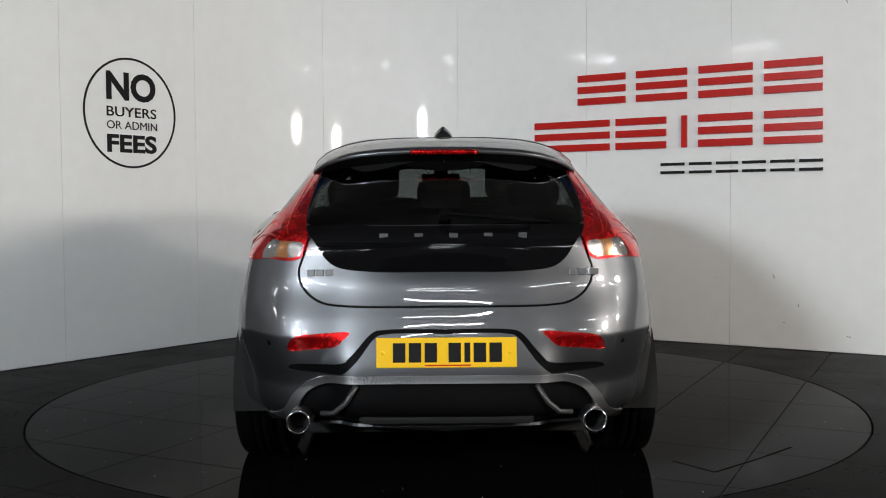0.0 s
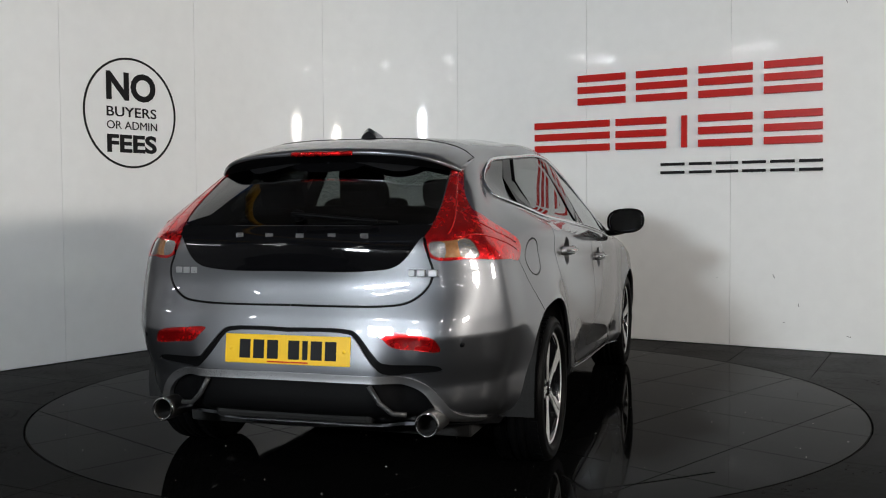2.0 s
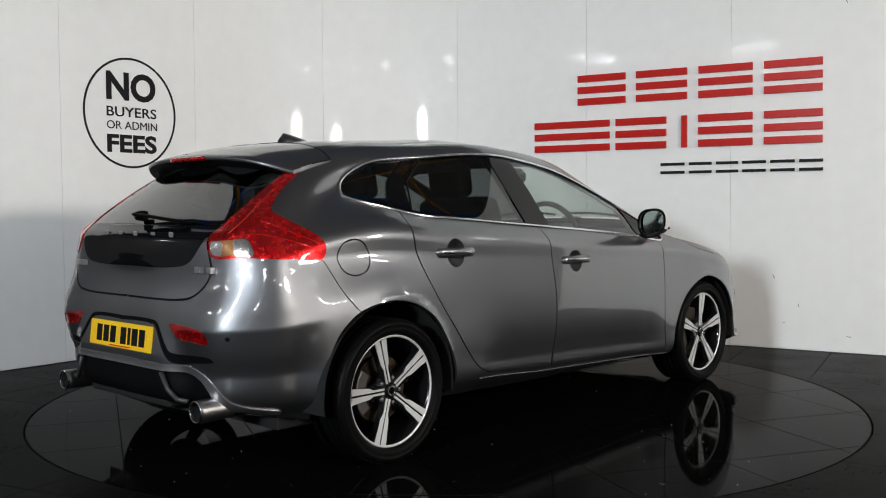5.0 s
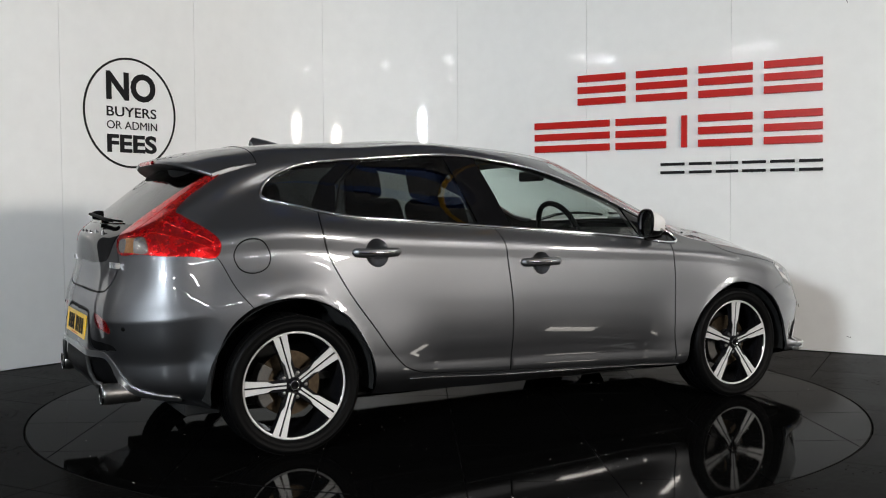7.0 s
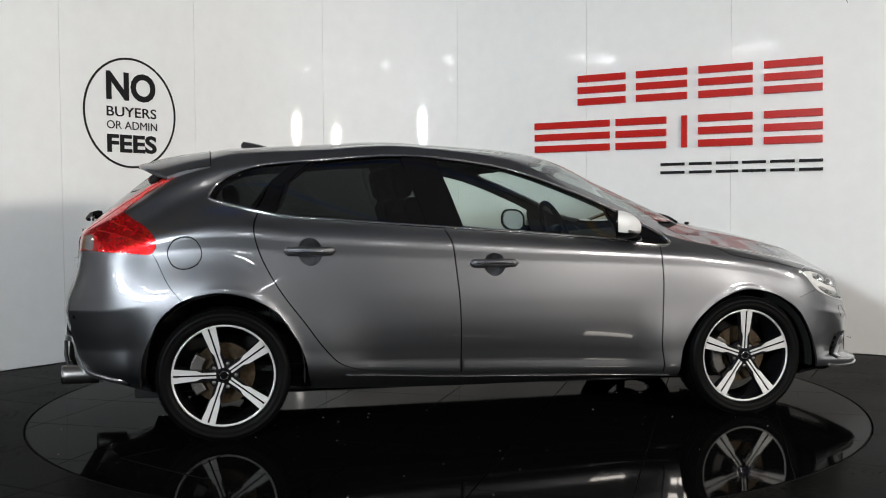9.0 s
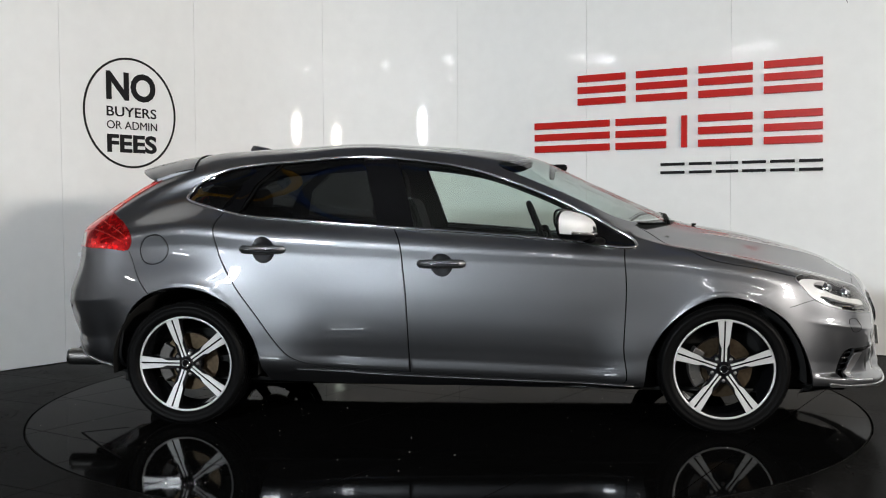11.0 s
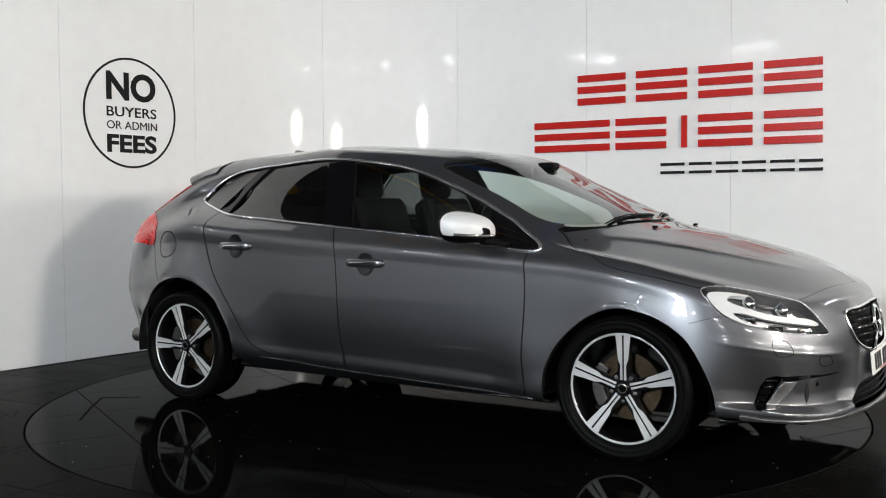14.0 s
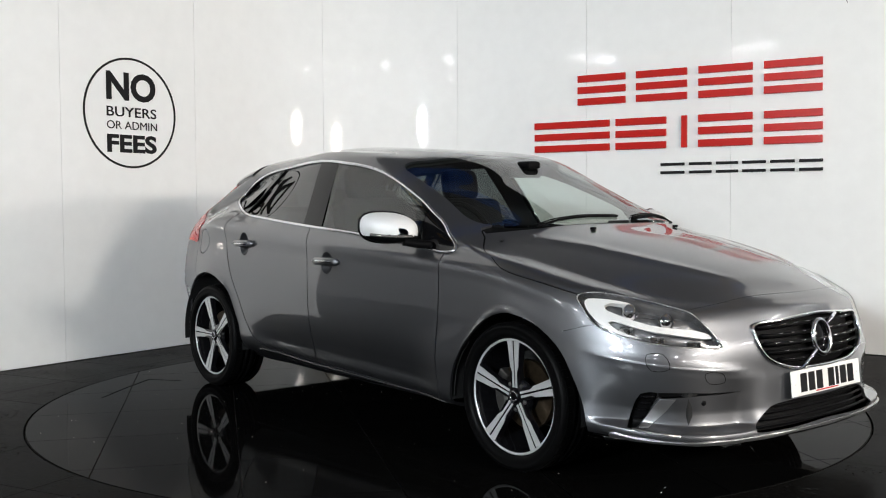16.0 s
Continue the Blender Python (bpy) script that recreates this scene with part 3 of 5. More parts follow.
LIP = [(5.6, 1.618), (5.40, 1.620), (5.12, 1.626), (4.84, 1.630), (4.60, 1.638), (4.52, 1.632), (4.52, 1.616), (4.60, 1.625), (4.839, 1.616), (5.119, 1.611), (5.437, 1.603), (5.6, 1.601)]
WASHER = [(4.676, 1.21), (4.737, 1.193), (4.756, 1.275), (4.687, 1.298)]
SCREEN = [(2.872, -0.1), (2.874, 0.45), (2.885, 0.60), (2.93, 0.640), (3.074, 0.641), (3.333, 0.622), (3.52, 0.606), (3.575, 0.57), (3.625, 0.45), (3.655, 0.25), (3.665, -0.1)]
LIGHT_GUIDE = [(4.445, 0.975), (4.50, 0.925), (4.585, 0.870), (4.610, 0.880), (4.545, 0.935), (4.525, 0.985), (4.60, 1.003), (4.70, 1.012), (4.86, 1.010), (4.915, 1.035), (4.922, 1.058), (4.80, 1.050), (4.67, 1.053), (4.56, 1.048), (4.535, 1.066), (4.57, 1.098), (4.66, 1.112), (4.58, 1.120), (4.495, 1.088), (4.455, 1.030)]
COWL = [(3.575, 0.57), (3.625, 0.45), (3.655, 0.25), (3.665, -0.1), (3.745, -0.1), (3.735, 0.25), (3.715, 0.45), (3.660, 0.622), (3.60, 0.615)]


def smooth_line(points, n=5, closed=False):
    return [(min(max(float(a), 0.0), U_END), min(max(float(b), 0.0), V_END)) for a, b in spline(points, n, closed)]


def ring(points, n=4):
    return smooth_line(points, n, True)


def straight(points):
    return [(min(max(a, 0.0), U_END), min(max(b, 0.0), V_END)) for a, b in points]


def band(line, half):
    """A thin closed strip along a line."""
    p = np.array(line)
    t = np.gradient(p, axis=0)
    t /= np.maximum(np.linalg.norm(t, axis=1, keepdims=True), 1e-9)
    n = np.stack([-t[:, 1], t[:, 0]], 1) * half
    return straight([tuple(q) for q in np.concatenate([p + n, (p - n)[::-1]])])


def inset(poly, d):
    """A closed outline drawn in by d."""
    p = np.array(poly)
    t = np.roll(p, -1, 0) - np.roll(p, 1, 0)
    t /= np.maximum(np.linalg.norm(t, axis=1, keepdims=True), 1e-9)
    area = np.sum(p[:, 0] * np.roll(p[:, 1], -1) - np.roll(p[:, 0], -1) * p[:, 1])
    n = np.stack([-t[:, 1], t[:, 0]], 1) * (1 if area > 0 else -1)
    return [tuple(q) for q in p + n * d]


def inside(poly, a, b):
    """Which of the places (a, b) lie in a closed outline."""
    p = np.array(poly)
    hit = np.zeros(len(a), bool)
    for (x0, y0), (x1, y1) in zip(p, np.roll(p, -1, 0)):
        if y0 != y1:
            hit ^= ((y0 > b) != (y1 > b)) & (a < (x1 - x0) * (b - y0) / (y1 - y0) + x0)
    return hit


def disc_line(u, v, r, n=24, squash=1.0):
    return [(u + r * math.cos(2 * math.pi * i / n), v + r * squash * math.sin(2 * math.pi * i / n)) for i in range(n)]


win = ring(WINDOWS)
door_r = smooth_line(REAR_DOOR) + smooth_line(DOOR_SPLIT)[::-1]
door_f = smooth_line(FRONT_DOOR) + [(3.56, 0.962), (3.0, 0.957)] + smooth_line(DOOR_SPLIT)
bonnet = smooth_line(BONNET_EDGE) + ring(HEAD_LIGHT)[4:17] + smooth_line(BONNET_FRONT) + [(U_END, 0.0), (3.745, 0.0)] + [(3.735, 0.25), (3.715, 0.45), (3.660, 0.622)]
gate = smooth_line(GATE_EDGE) + [(0.0, 0.70), (0.562, 0.70)]
bumper_r = smooth_line(BUMPER_REAR_EDGE) + [(1.04, 1.80), (0, 1.80), (0, 1.191)] + smooth_line(GATE_EDGE)[::-1][1:-8] + [(0.70, 1.008), (0.82, 1.038), (0.93, 1.067)]
bumper_f = smooth_line(BUMPER_FRONT_EDGE) + ring(HEAD_LIGHT)[28:47] + [(4.83, 0.86)] + smooth_line(BONNET_FRONT) + [(U_END, 1.80), (4.44, 1.80), (4.40, 1.40)]
# pillars between the side panes
B_PILLAR = [(2.26, 0.70), (2.455, 0.70), (2.49, 0.83), (2.525, 0.97), (2.345, 0.97), (2.30, 0.83)]
C_PILLAR = [(1.62, 0.70), (1.72, 0.70), (1.645, 0.84), (1.640, 0.97), (1.55, 0.985), (1.575, 0.84)]
MIRROR_SAIL = [(3.34, 0.70), (3.62, 0.66), (3.65, 0.97), (3.43, 0.985), (3.36, 0.93)]

# name, outline, material, depth, joined across the middle, kind of patch; the first that holds a place takes it
GAP = 0.0032
SEAMS = [band(smooth_line(REAR_DOOR), GAP), band(smooth_line(DOOR_SPLIT), GAP), band(smooth_line(FRONT_DOOR), GAP), band(ring(FUEL_FLAP) + ring(FUEL_FLAP)[:1], 0.0028), band(smooth_line(GATE_EDGE), 0.0045),
         band(smooth_line(BUMPER_REAR_EDGE), 0.0018), band(smooth_line(BONNET_EDGE), GAP), band(smooth_line(BONNET_FRONT), GAP), band(smooth_line(BUMPER_FRONT_EDGE), 0.0018)]
REGIONS = [("arch", ring(REAR_ARCH), None), ("arch", ring(FRONT_ARCH), None)]
REGIONS += [("seam", s, "seam") for s in SEAMS]
REGIONS += [
    ("side_window_quarter", None, None),
    ("tail_white", ring(TAIL_WHITE), None), ("tail_light", ring(TAIL_LIGHT), None), ("rear_window", smooth_line(REAR_GLASS), None), ("gate_panel", smooth_line(GATE_BLACK), None),
    ("fuel_flap", ring(FUEL_FLAP), None), ("reflector", ring(REFLECTOR, 3), None), ("plate_surround", smooth_line(PLATE_FRAME), None), ("satin_strip", smooth_line(SATIN), None), ("diffuser", smooth_line(DIFFUSER), None),
    ("light_guide", ring(LIGHT_GUIDE, 3), None), ("head_light", ring(HEAD_LIGHT), None), ("grille", smooth_line(GRILLE), None), ("intake", smooth_line(INTAKE), None), ("fog_intake", ring(FOG, 2), None), ("fog_facet", straight(FOG_FACET), None), ("fog_line", straight(FOG_SHADE), None), ("lip_under", straight(LIP_UNDER), None), ("front_lip", smooth_line(LIP), None),
    ("windscreen", smooth_line(SCREEN), None), ("cowl", straight(COWL), None), ("bonnet", bonnet, None), ("tailgate", gate, None), ("rear_door", door_r, None), ("front_door", door_f, None),
    ("rear_bumper", bumper_r, None), ("front_bumper", bumper_f, None)]
REGIONS = [r for r in REGIONS if r[1] is not None]
HANDLES = [(1.79, 1.087), (2.66, 1.113)]           # middle of each door handle


def cut_skin():
    """Triangulate the skin with every outline as an edge. Returns places u, v, triangles and the region of each triangle."""
    from mathutils.geometry import delaunay_2d_cdt
    pts, edges = [], []
    b_pillar, c_pillar, sail = straight(B_PILLAR), straight(C_PILLAR), straight(MIRROR_SAIL)
    dishes = [disc_line(u, v, 0.056, 28, 0.95) for u, v in HANDLES]
    folds = [band([(u, v) for u in np.arange(4.46, 5.16, 0.02)], 0.0012) for v in (1.556, 1.564, 1.572, 1.580, 1.588)]
    folds.append(band([(u, 0.24) for u in np.arange(0.0, 0.50, 0.02)], 0.0008))
    outlines = [r[1] for r in REGIONS] + [win, b_pillar, c_pillar, sail] + dishes + folds
    for poly in outlines:
        k = len(pts)
        pts += [Vector(p) for p in poly]
        edges += [(k + i, k + (i + 1) % len(poly)) for i in range(len(poly))]
    fixed = np.array([tuple(p) for p in pts])
    gu, gv = np.meshgrid(np.linspace(0, U_END, 190), np.linspace(0, V_END, 74))
    gu, gv = gu.ravel(), gv.ravel()
    keep = np.ones(len(gu), bool)
    border = (gu == 0) | (gu == U_END) | (gv == 0) | (gv == V_END)
    for a, b in fixed:
        keep &= (np.abs(gu - a) > 0.007) | (np.abs(gv - b) > 0.007)
    keep |= border
    pts += [Vector(p) for p in zip(gu[keep], gv[keep])]
    verts, _, faces, *_ = delaunay_2d_cdt(pts, edges, [], 0, 1e-5)
    uv = np.array([tuple(v) for v in verts])
    tri = np.array([tuple(f) for f in faces if len(f) == 3])
    c = uv[tri].mean(axis=1)
    region = np.full(len(tri), -1)
    names = ["body_side"] + [r[0] for r in REGIONS]
    for i in range(len(REGIONS) - 1, -1, -1):
        region[inside(REGIONS[i][1], c[:, 0], c[:, 1])] = i + 1
    region[region < 0] = 0
    w = inside(win, c[:, 0], c[:, 1])
    extra = ["pane_quarter", "pane_rear", "pane_front", "pillar_trim", "handle_dish"]
    base = len(names)
    names += extra
    bp, cp, ms = (inside(q, c[:, 0], c[:, 1]) for q in (b_pillar, c_pillar, sail))
    region[w] = np.where(bp | cp | ms, base + 3, np.where(c[:, 0] < 1.62, base, np.where(c[:, 0] < 2.38, base + 1, base + 2)))[w]
    for d in dishes:
        region[inside(d, c[:, 0], c[:, 1])] = base + 4
    for u0, u1 in ((1.043, 1.777), (3.647, 4.447)):
        region[(c[:, 0] > u0) & (c[:, 0] < u1) & (c[:, 1] > 1.66)] = 1
    return uv, tri, region, names


UV, TRI, REGION, NAMES = cut_skin()
PLACE, NORMAL = skin(UV[:, 0], UV[:, 1]), skin_normal(UV[:, 0], UV[:, 1])
flat = np.cross(PLACE[TRI[:, 1]] - PLACE[TRI[:, 0]], PLACE[TRI[:, 2]] - PLACE[TRI[:, 0]])
wrong = (flat * NORMAL[TRI].mean(axis=1)).sum(axis=1) < 0
TRI[wrong] = TRI[wrong][:, ::-1]


def patch(name, wanted, mat, parent, label="", depth=0.0, rim=0.0, sides="both", shape=None, pick=None):
    """Part of the skin as a panel: regions by name, sunk by depth, with its edge turned in by rim.
    sides: both (one mesh across the middle), pair (a mesh for each side). Returns the objects."""
    ids = [i for i, n in enumerate(NAMES) if n in wanted]
    f = TRI[np.isin(REGION, ids)]
    if pick is not None:
        f = f[pick(UV[f].mean(axis=1))]
    used, idx = np.unique(f, return_inverse=True)
    f = idx.reshape(-1, 3)
    d = np.full(len(used), depth) if shape is None else shape(UV[used])
    p, n = PLACE[used] - NORMAL[used] * d[:, None], NORMAL[used].copy()
    tri = f.tolist()
    if rim:
        count = {}
        for a, b, c in f:
            for e in ((a, b), (b, c), (c, a)):
                count[tuple(sorted(e))] = e if tuple(sorted(e)) not in count else None
        edge = [e for e in count.values() if e is not None]
        base, extra_p, extra_n = len(p), [], []
        for a, b in edge:
            if PLACE[used[a]][1] < 1e-4 and PLACE[used[b]][1] < 1e-4:
                continue
            k = base + len(extra_p)
            t = p[b] - p[a]
            for q in (a, b):
                out = np.cross(t, n[q])
                out /= max(np.linalg.norm(out), 1e-9)
                extra_p += [p[q], p[q] - NORMAL[used[q]] * rim]
                extra_n += [out, out]
            tri += [(k + 2, k, k + 1), (k + 2, k + 1, k + 3)]
        if extra_p:
            p, n = np.concatenate([p, np.array(extra_p)]), np.concatenate([n, np.array(extra_n)])
    made = []
    left, right = (p, n, tri), (p * FLIP, n * FLIP, [t[::-1] for t in tri])
    if sides == "both":
        k = len(p)
        sets = [(np.concatenate([p, right[0]]), np.concatenate([n, right[1]]), tri + [tuple(i + k for i in t) for t in right[2]])]
    else:
        sets = [left, right]
    for q, m, t in sets:
        me = mesh_of(name, q.tolist(), t, mat, True)
        if shape is None:
            me.normals_split_custom_set_from_vertices(m.tolist())
        made.append(part_mesh(name, me, parent, label))
    return made


def on_skin(line, out=0.0, side=1):
    """Skin outline to places in space, lifted by out; side -1: the mirrored flank."""
    a = np.array(line)
    p = skin(a[:, 0], a[:, 1]) + skin_normal(a[:, 0], a[:, 1]) * out
    if side < 0:
        p = p * FLIP
    return [Vector(q) for q in p]
# ---- the car ----
car = thing("car", "grey metallic five-door hatchback standing on the turntable", "car")
PANEL_RIM = 0.012


def build_shell():
    patch("body_shell", ["body_side"], PAINT, car, "", rim=PANEL_RIM)
    patch("bonnet", ["bonnet"], PAINT, car, rim=PANEL_RIM)
    gate = patch("tailgate", ["tailgate"], PAINT, car, rim=PANEL_RIM)[0]
    patch("gate_panel", ["gate_panel"], BLACK_GLOSS, gate, "gloss black panel under the rear window", rim=0.006, depth=-0.002)
    patch("rear_window", ["rear_window"], PRIVACY, gate, "dark tinted rear window", pick=lambda c: c[:, 1] > 0.24)
    patch("window_border", ["rear_window"], BLACK_GLOSS, gate, "black border over the rear window", pick=lambda c: c[:, 1] <= 0.24)
    patch("rear_bumper", ["rear_bumper"], PAINT, car, rim=PANEL_RIM)
    patch("front_bumper", ["front_bumper"], PAINT, car, rim=PANEL_RIM)
    patch("windscreen", ["windscreen"], CLEAR, car, "clear laminated windscreen")
    patch("cowl", ["cowl"], BLACK_PLASTIC, car, "black plastic scuttle", depth=0.012)
    tagged(patch("panel_seam", ["seam"], BLACK_PLASTIC, car, "dark gaps between the panels", depth=0.006)[0], kind="stuff")
    for name in ("rear_door", "front_door"):
        patch(name, [name], PAINT, car, rim=PANEL_RIM, sides="pair")
    patch("fuel_flap", ["fuel_flap"], PAINT, car, "round fuel filler flap", rim=0.004, sides="pair")
    for name, mat, label in (("pane_quarter", PRIVACY, "dark privacy glass"), ("pane_rear", PRIVACY, "dark privacy glass"), ("pane_front", TINTED, "lightly tinted glass")):
        patch("side_window", [name], mat, car, label, depth=0.004, sides="pair")
    for lo, hi in ((0.0, 2.0), (2.0, 3.0), (3.0, 4.0)):
        patch("pillar_trim", ["pillar_trim"], BLACK_GLOSS, car, "gloss black pillar cover", depth=0.001, rim=0.01, sides="pair", pick=lambda c: (c[:, 0] >= lo) & (c[:, 0] < hi))
    hc = np.array(HANDLES)

    def dish(uv):
        r = np.min(np.hypot(uv[:, None, 0] - hc[None, :, 0], (uv[:, None, 1] - hc[None, :, 1]) / 0.95), axis=1)
        return 0.045 * np.clip(1 - (r / 0.056) ** 3, 0, 1)
    for lo, hi in ((0.0, 2.2), (2.2, 4.0)):
        patch("handle_recess", ["handle_dish"], PAINT, car, "", shape=dish, sides="pair", pick=lambda c: (c[:, 0] >= lo) & (c[:, 0] < hi))
    patch("reflector", ["reflector"], TAIL_RED, car, "red rear reflector", depth=0.003, rim=0.008, sides="pair")
    patch("plate_surround", ["plate_surround"], BLACK_PLASTIC, car, "black bumper insert", depth=0.010)
    patch("satin_strip", ["satin_strip"], SATIN_SILVER, car, "satin silver bumper strip", depth=-0.006, rim=0.02)
    patch("diffuser", ["diffuser"], BLACK_PLASTIC, car, "black rear diffuser", depth=0.018)
    patch("front_lip", ["front_lip"], SATIN_SILVER, car, "satin silver front lip", depth=-0.008, rim=0.03)
    patch("lip_underside", ["lip_under"], BLACK_PLASTIC, car, "black underside of the bumper", depth=0.004)
    patch("fog_facet", ["fog_facet"], SATIN_SILVER, car, "satin silver facet beside the intake", depth=-0.003, rim=0.012, sides="pair")
    # shade in the fold above the fog intake, drawn as a sunk black strip
    patch("fog_line", ["fog_line"], BLACK_PLASTIC, car, "black strip for the shade in the fold beside the intake", depth=0.02, rim=-0.02, sides="pair")
    # lights
    patch("tail_light", ["tail_light"], TAIL_RED, car, "tall red tail light wrapping the corner", depth=-0.004, rim=0.02, sides="pair")
    for line in ([(0.89, 0.61), (0.78, 0.66), (0.67, 0.74), (0.62, 0.83)], [(0.64, 0.880), (0.78, 0.905), (0.90, 0.965), (1.03, 1.050)], [(0.80, 0.83), (0.88, 0.895), (0.97, 0.965), (1.045, 1.025)]):
        for s in (1, -1):
            tube("lamp_rib", on_skin(smooth_line(line, 4), 0.0035, s), 0.0022, RIB_RED, car, "bright red light guide", flat=1.6, sides=6)
    patch("lamp_segment", ["tail_white"], LENS_WHITE, car, "clear reversing lens", depth=-0.002, rim=0.008, sides="pair", pick=lambda c: c[:, 0] < 0.60)
    patch("lamp_segment", ["tail_white"], LENS_WHITE, car, "clear outer lens", depth=-0.002, rim=0.008, sides="pair", pick=lambda c: c[:, 0] > 0.672)
    patch("lamp_segment", ["tail_white"], LENS_AMBER, car, "amber indicator lens", depth=-0.002, rim=0.008, sides="pair", pick=lambda c: (c[:, 0] >= 0.60) & (c[:, 0] <= 0.672))
    patch("head_light", ["head_light", "light_guide"], LENS, car, "clear headlight cover", depth=-0.001, sides="pair")
    patch("light_guide", ["light_guide"], LIGHT_GUIDE_WHITE, car, "white T-shaped running light", depth=0.016, rim=0.02, sides="pair")
    patch("lamp_bowl", ["head_light", "light_guide"], LAMP_BOWL, car, "", shape=lambda uv: np.full(len(uv), 0.05), rim=-0.047, sides="pair")
    for s in (1, -1):
        tube("lamp_rim", on_skin(ring(HEAD_LIGHT), 0.0, s), 0.0022, SATIN_SILVER, car, "", True)
        if s < 0:
            tube("tow_cover", on_skin(ring([(4.885, 1.285), (4.945, 1.278), (4.955, 1.335), (4.895, 1.345)], 3), 0.0002, s), 0.0013, BLACK_PLASTIC, car, "thin outline of the towing eye cover", True)
        tube("washer_cover", on_skin(ring(WASHER, 3), 0.0002, s), 0.0014, BLACK_PLASTIC, car, "thin outline of the headlight washer cover", True)
    patch("grille_back", ["grille"], BLACK_PLASTIC, car, "", depth=0.035, rim=-0.035)
    patch("intake_back", ["intake"], BLACK_PLASTIC, car, "", depth=0.045, rim=-0.045)
    patch("fog_back", ["fog_intake"], BLACK_PLASTIC, car, "", depth=0.035, rim=-0.035, sides="pair")
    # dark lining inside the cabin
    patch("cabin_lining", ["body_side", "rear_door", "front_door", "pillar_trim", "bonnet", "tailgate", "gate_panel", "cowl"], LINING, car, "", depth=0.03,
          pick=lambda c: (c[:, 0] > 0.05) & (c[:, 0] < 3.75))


def tube(name, points, radius, mat, parent, label="", closed=False, flat=1.0, sides=8):
    v, f = sweep(points, radius, sides, closed, flat)
    return part_mesh(name, mesh_of(name, v, f, mat, True), parent, label)


def build_trim():
    outline = inset(win, 0.004)
    for s in (1, -1):
        tube("window_surround", on_skin(outline, 0.002, s), 0.0085, CHROME_TRIM, car, "bright chrome window surround", True)
        line = [(u, 1.640 + 0.012 * (u - 1.95) / 1.6) for u in np.linspace(1.95, 3.60, 24)]
        tube("sill_strip", on_skin(line, 0.003, s), 0.0028, PAINT, car, "thin painted ridge along the sill")
        # window divider and pane edge behind the rear door glass
        tube("pane_divider", on_skin([(1.735, 0.735), (1.665, 0.84), (1.655, 0.945)], 0.001, s), 0.005, BLACK_PLASTIC, car)
    # chrome frame of the grille
    g = [p for p in smooth_line(GRILLE) if p[0] < U_END - 0.001]
    half = on_skin(g, 0.004)
    loop = half + [Vector((p.x, -p.y, p.z)) for p in half[::-1]]
    tube("grille_frame", loop, 0.007, CHROME_TRIM, car, "chrome grille frame", True)
    # edge of the bonnet's rear and the lamp caps' red edge over the tail lamps
    for k in range(5):
        v = 0.995 + 0.052 * k
        u0 = 5.11 + 0.012 * k + (0.05 if k > 3 else 0)
        line = [(u, v) for u in np.linspace(u0, U_END, 10)]
        h = on_skin(line, -0.012)
        tube("grille_slat", h + [Vector((p.x, -p.y, p.z)) for p in h[-2::-1]], 0.008, BLACK_PLASTIC, car, "", flat=1.5)
        # glints on the slats' notches, put in as small chrome flecks
        for j in range(4):
            u = u0 + 0.045 + 0.075 * j + 0.035 * (k % 2)
            if u < U_END - 0.02:
                for s in (1, -1):
                    tube("grille_stud", on_skin([(u, v - 0.006), (u + 0.011, v - 0.002), (u + 0.024, v - 0.006)], -0.004, s), 0.0024, CHROME_TRIM, car, "chrome fleck for the glint of a notch on a slat", sides=6)
    for k in range(4):
        v = 1.492 + 0.026 * k
        line = [(u, v) for u in np.linspace(5.10 - 0.01 * k, U_END, 8)]
        h = on_skin(line, -0.014)
        tube("intake_slat", h + [Vector((p.x, -p.y, p.z)) for p in h[-2::-1]], 0.006, BLACK_PLASTIC, car)
    for s in (1, -1):
        for k in range(4):
            v = 1.45 + 0.033 * k
            tube("fog_slat", on_skin([(4.624 - 0.012 * k, v), (4.676 - 0.018 * k, v - 0.008)], -0.012, s), 0.005, BLACK_GLOSS, car)
        tube("fog_blade", on_skin([(4.590, 1.583), (4.66, 1.590), (4.74, 1.592)], 0.001, s), 0.005, SATIN_SILVER, car, "satin blade under the intake")


def frame_at(u, v, side=1):
    """A pose on the skin: local x forward along the car, local z outward."""
    p, n = skin(u, v)[0], skin_normal(u, v)[0]
    if side < 0:
        p, n = p * FLIP, n * FLIP
    z = Vector(n)
    x = Vector((1, 0, 0))
    x = (x - z * x.dot(z)).normalized()
    y = z.cross(x)
    m = Matrix((x, y, z)).transposed().to_4x4()
    m.translation = Vector(p)
    return m


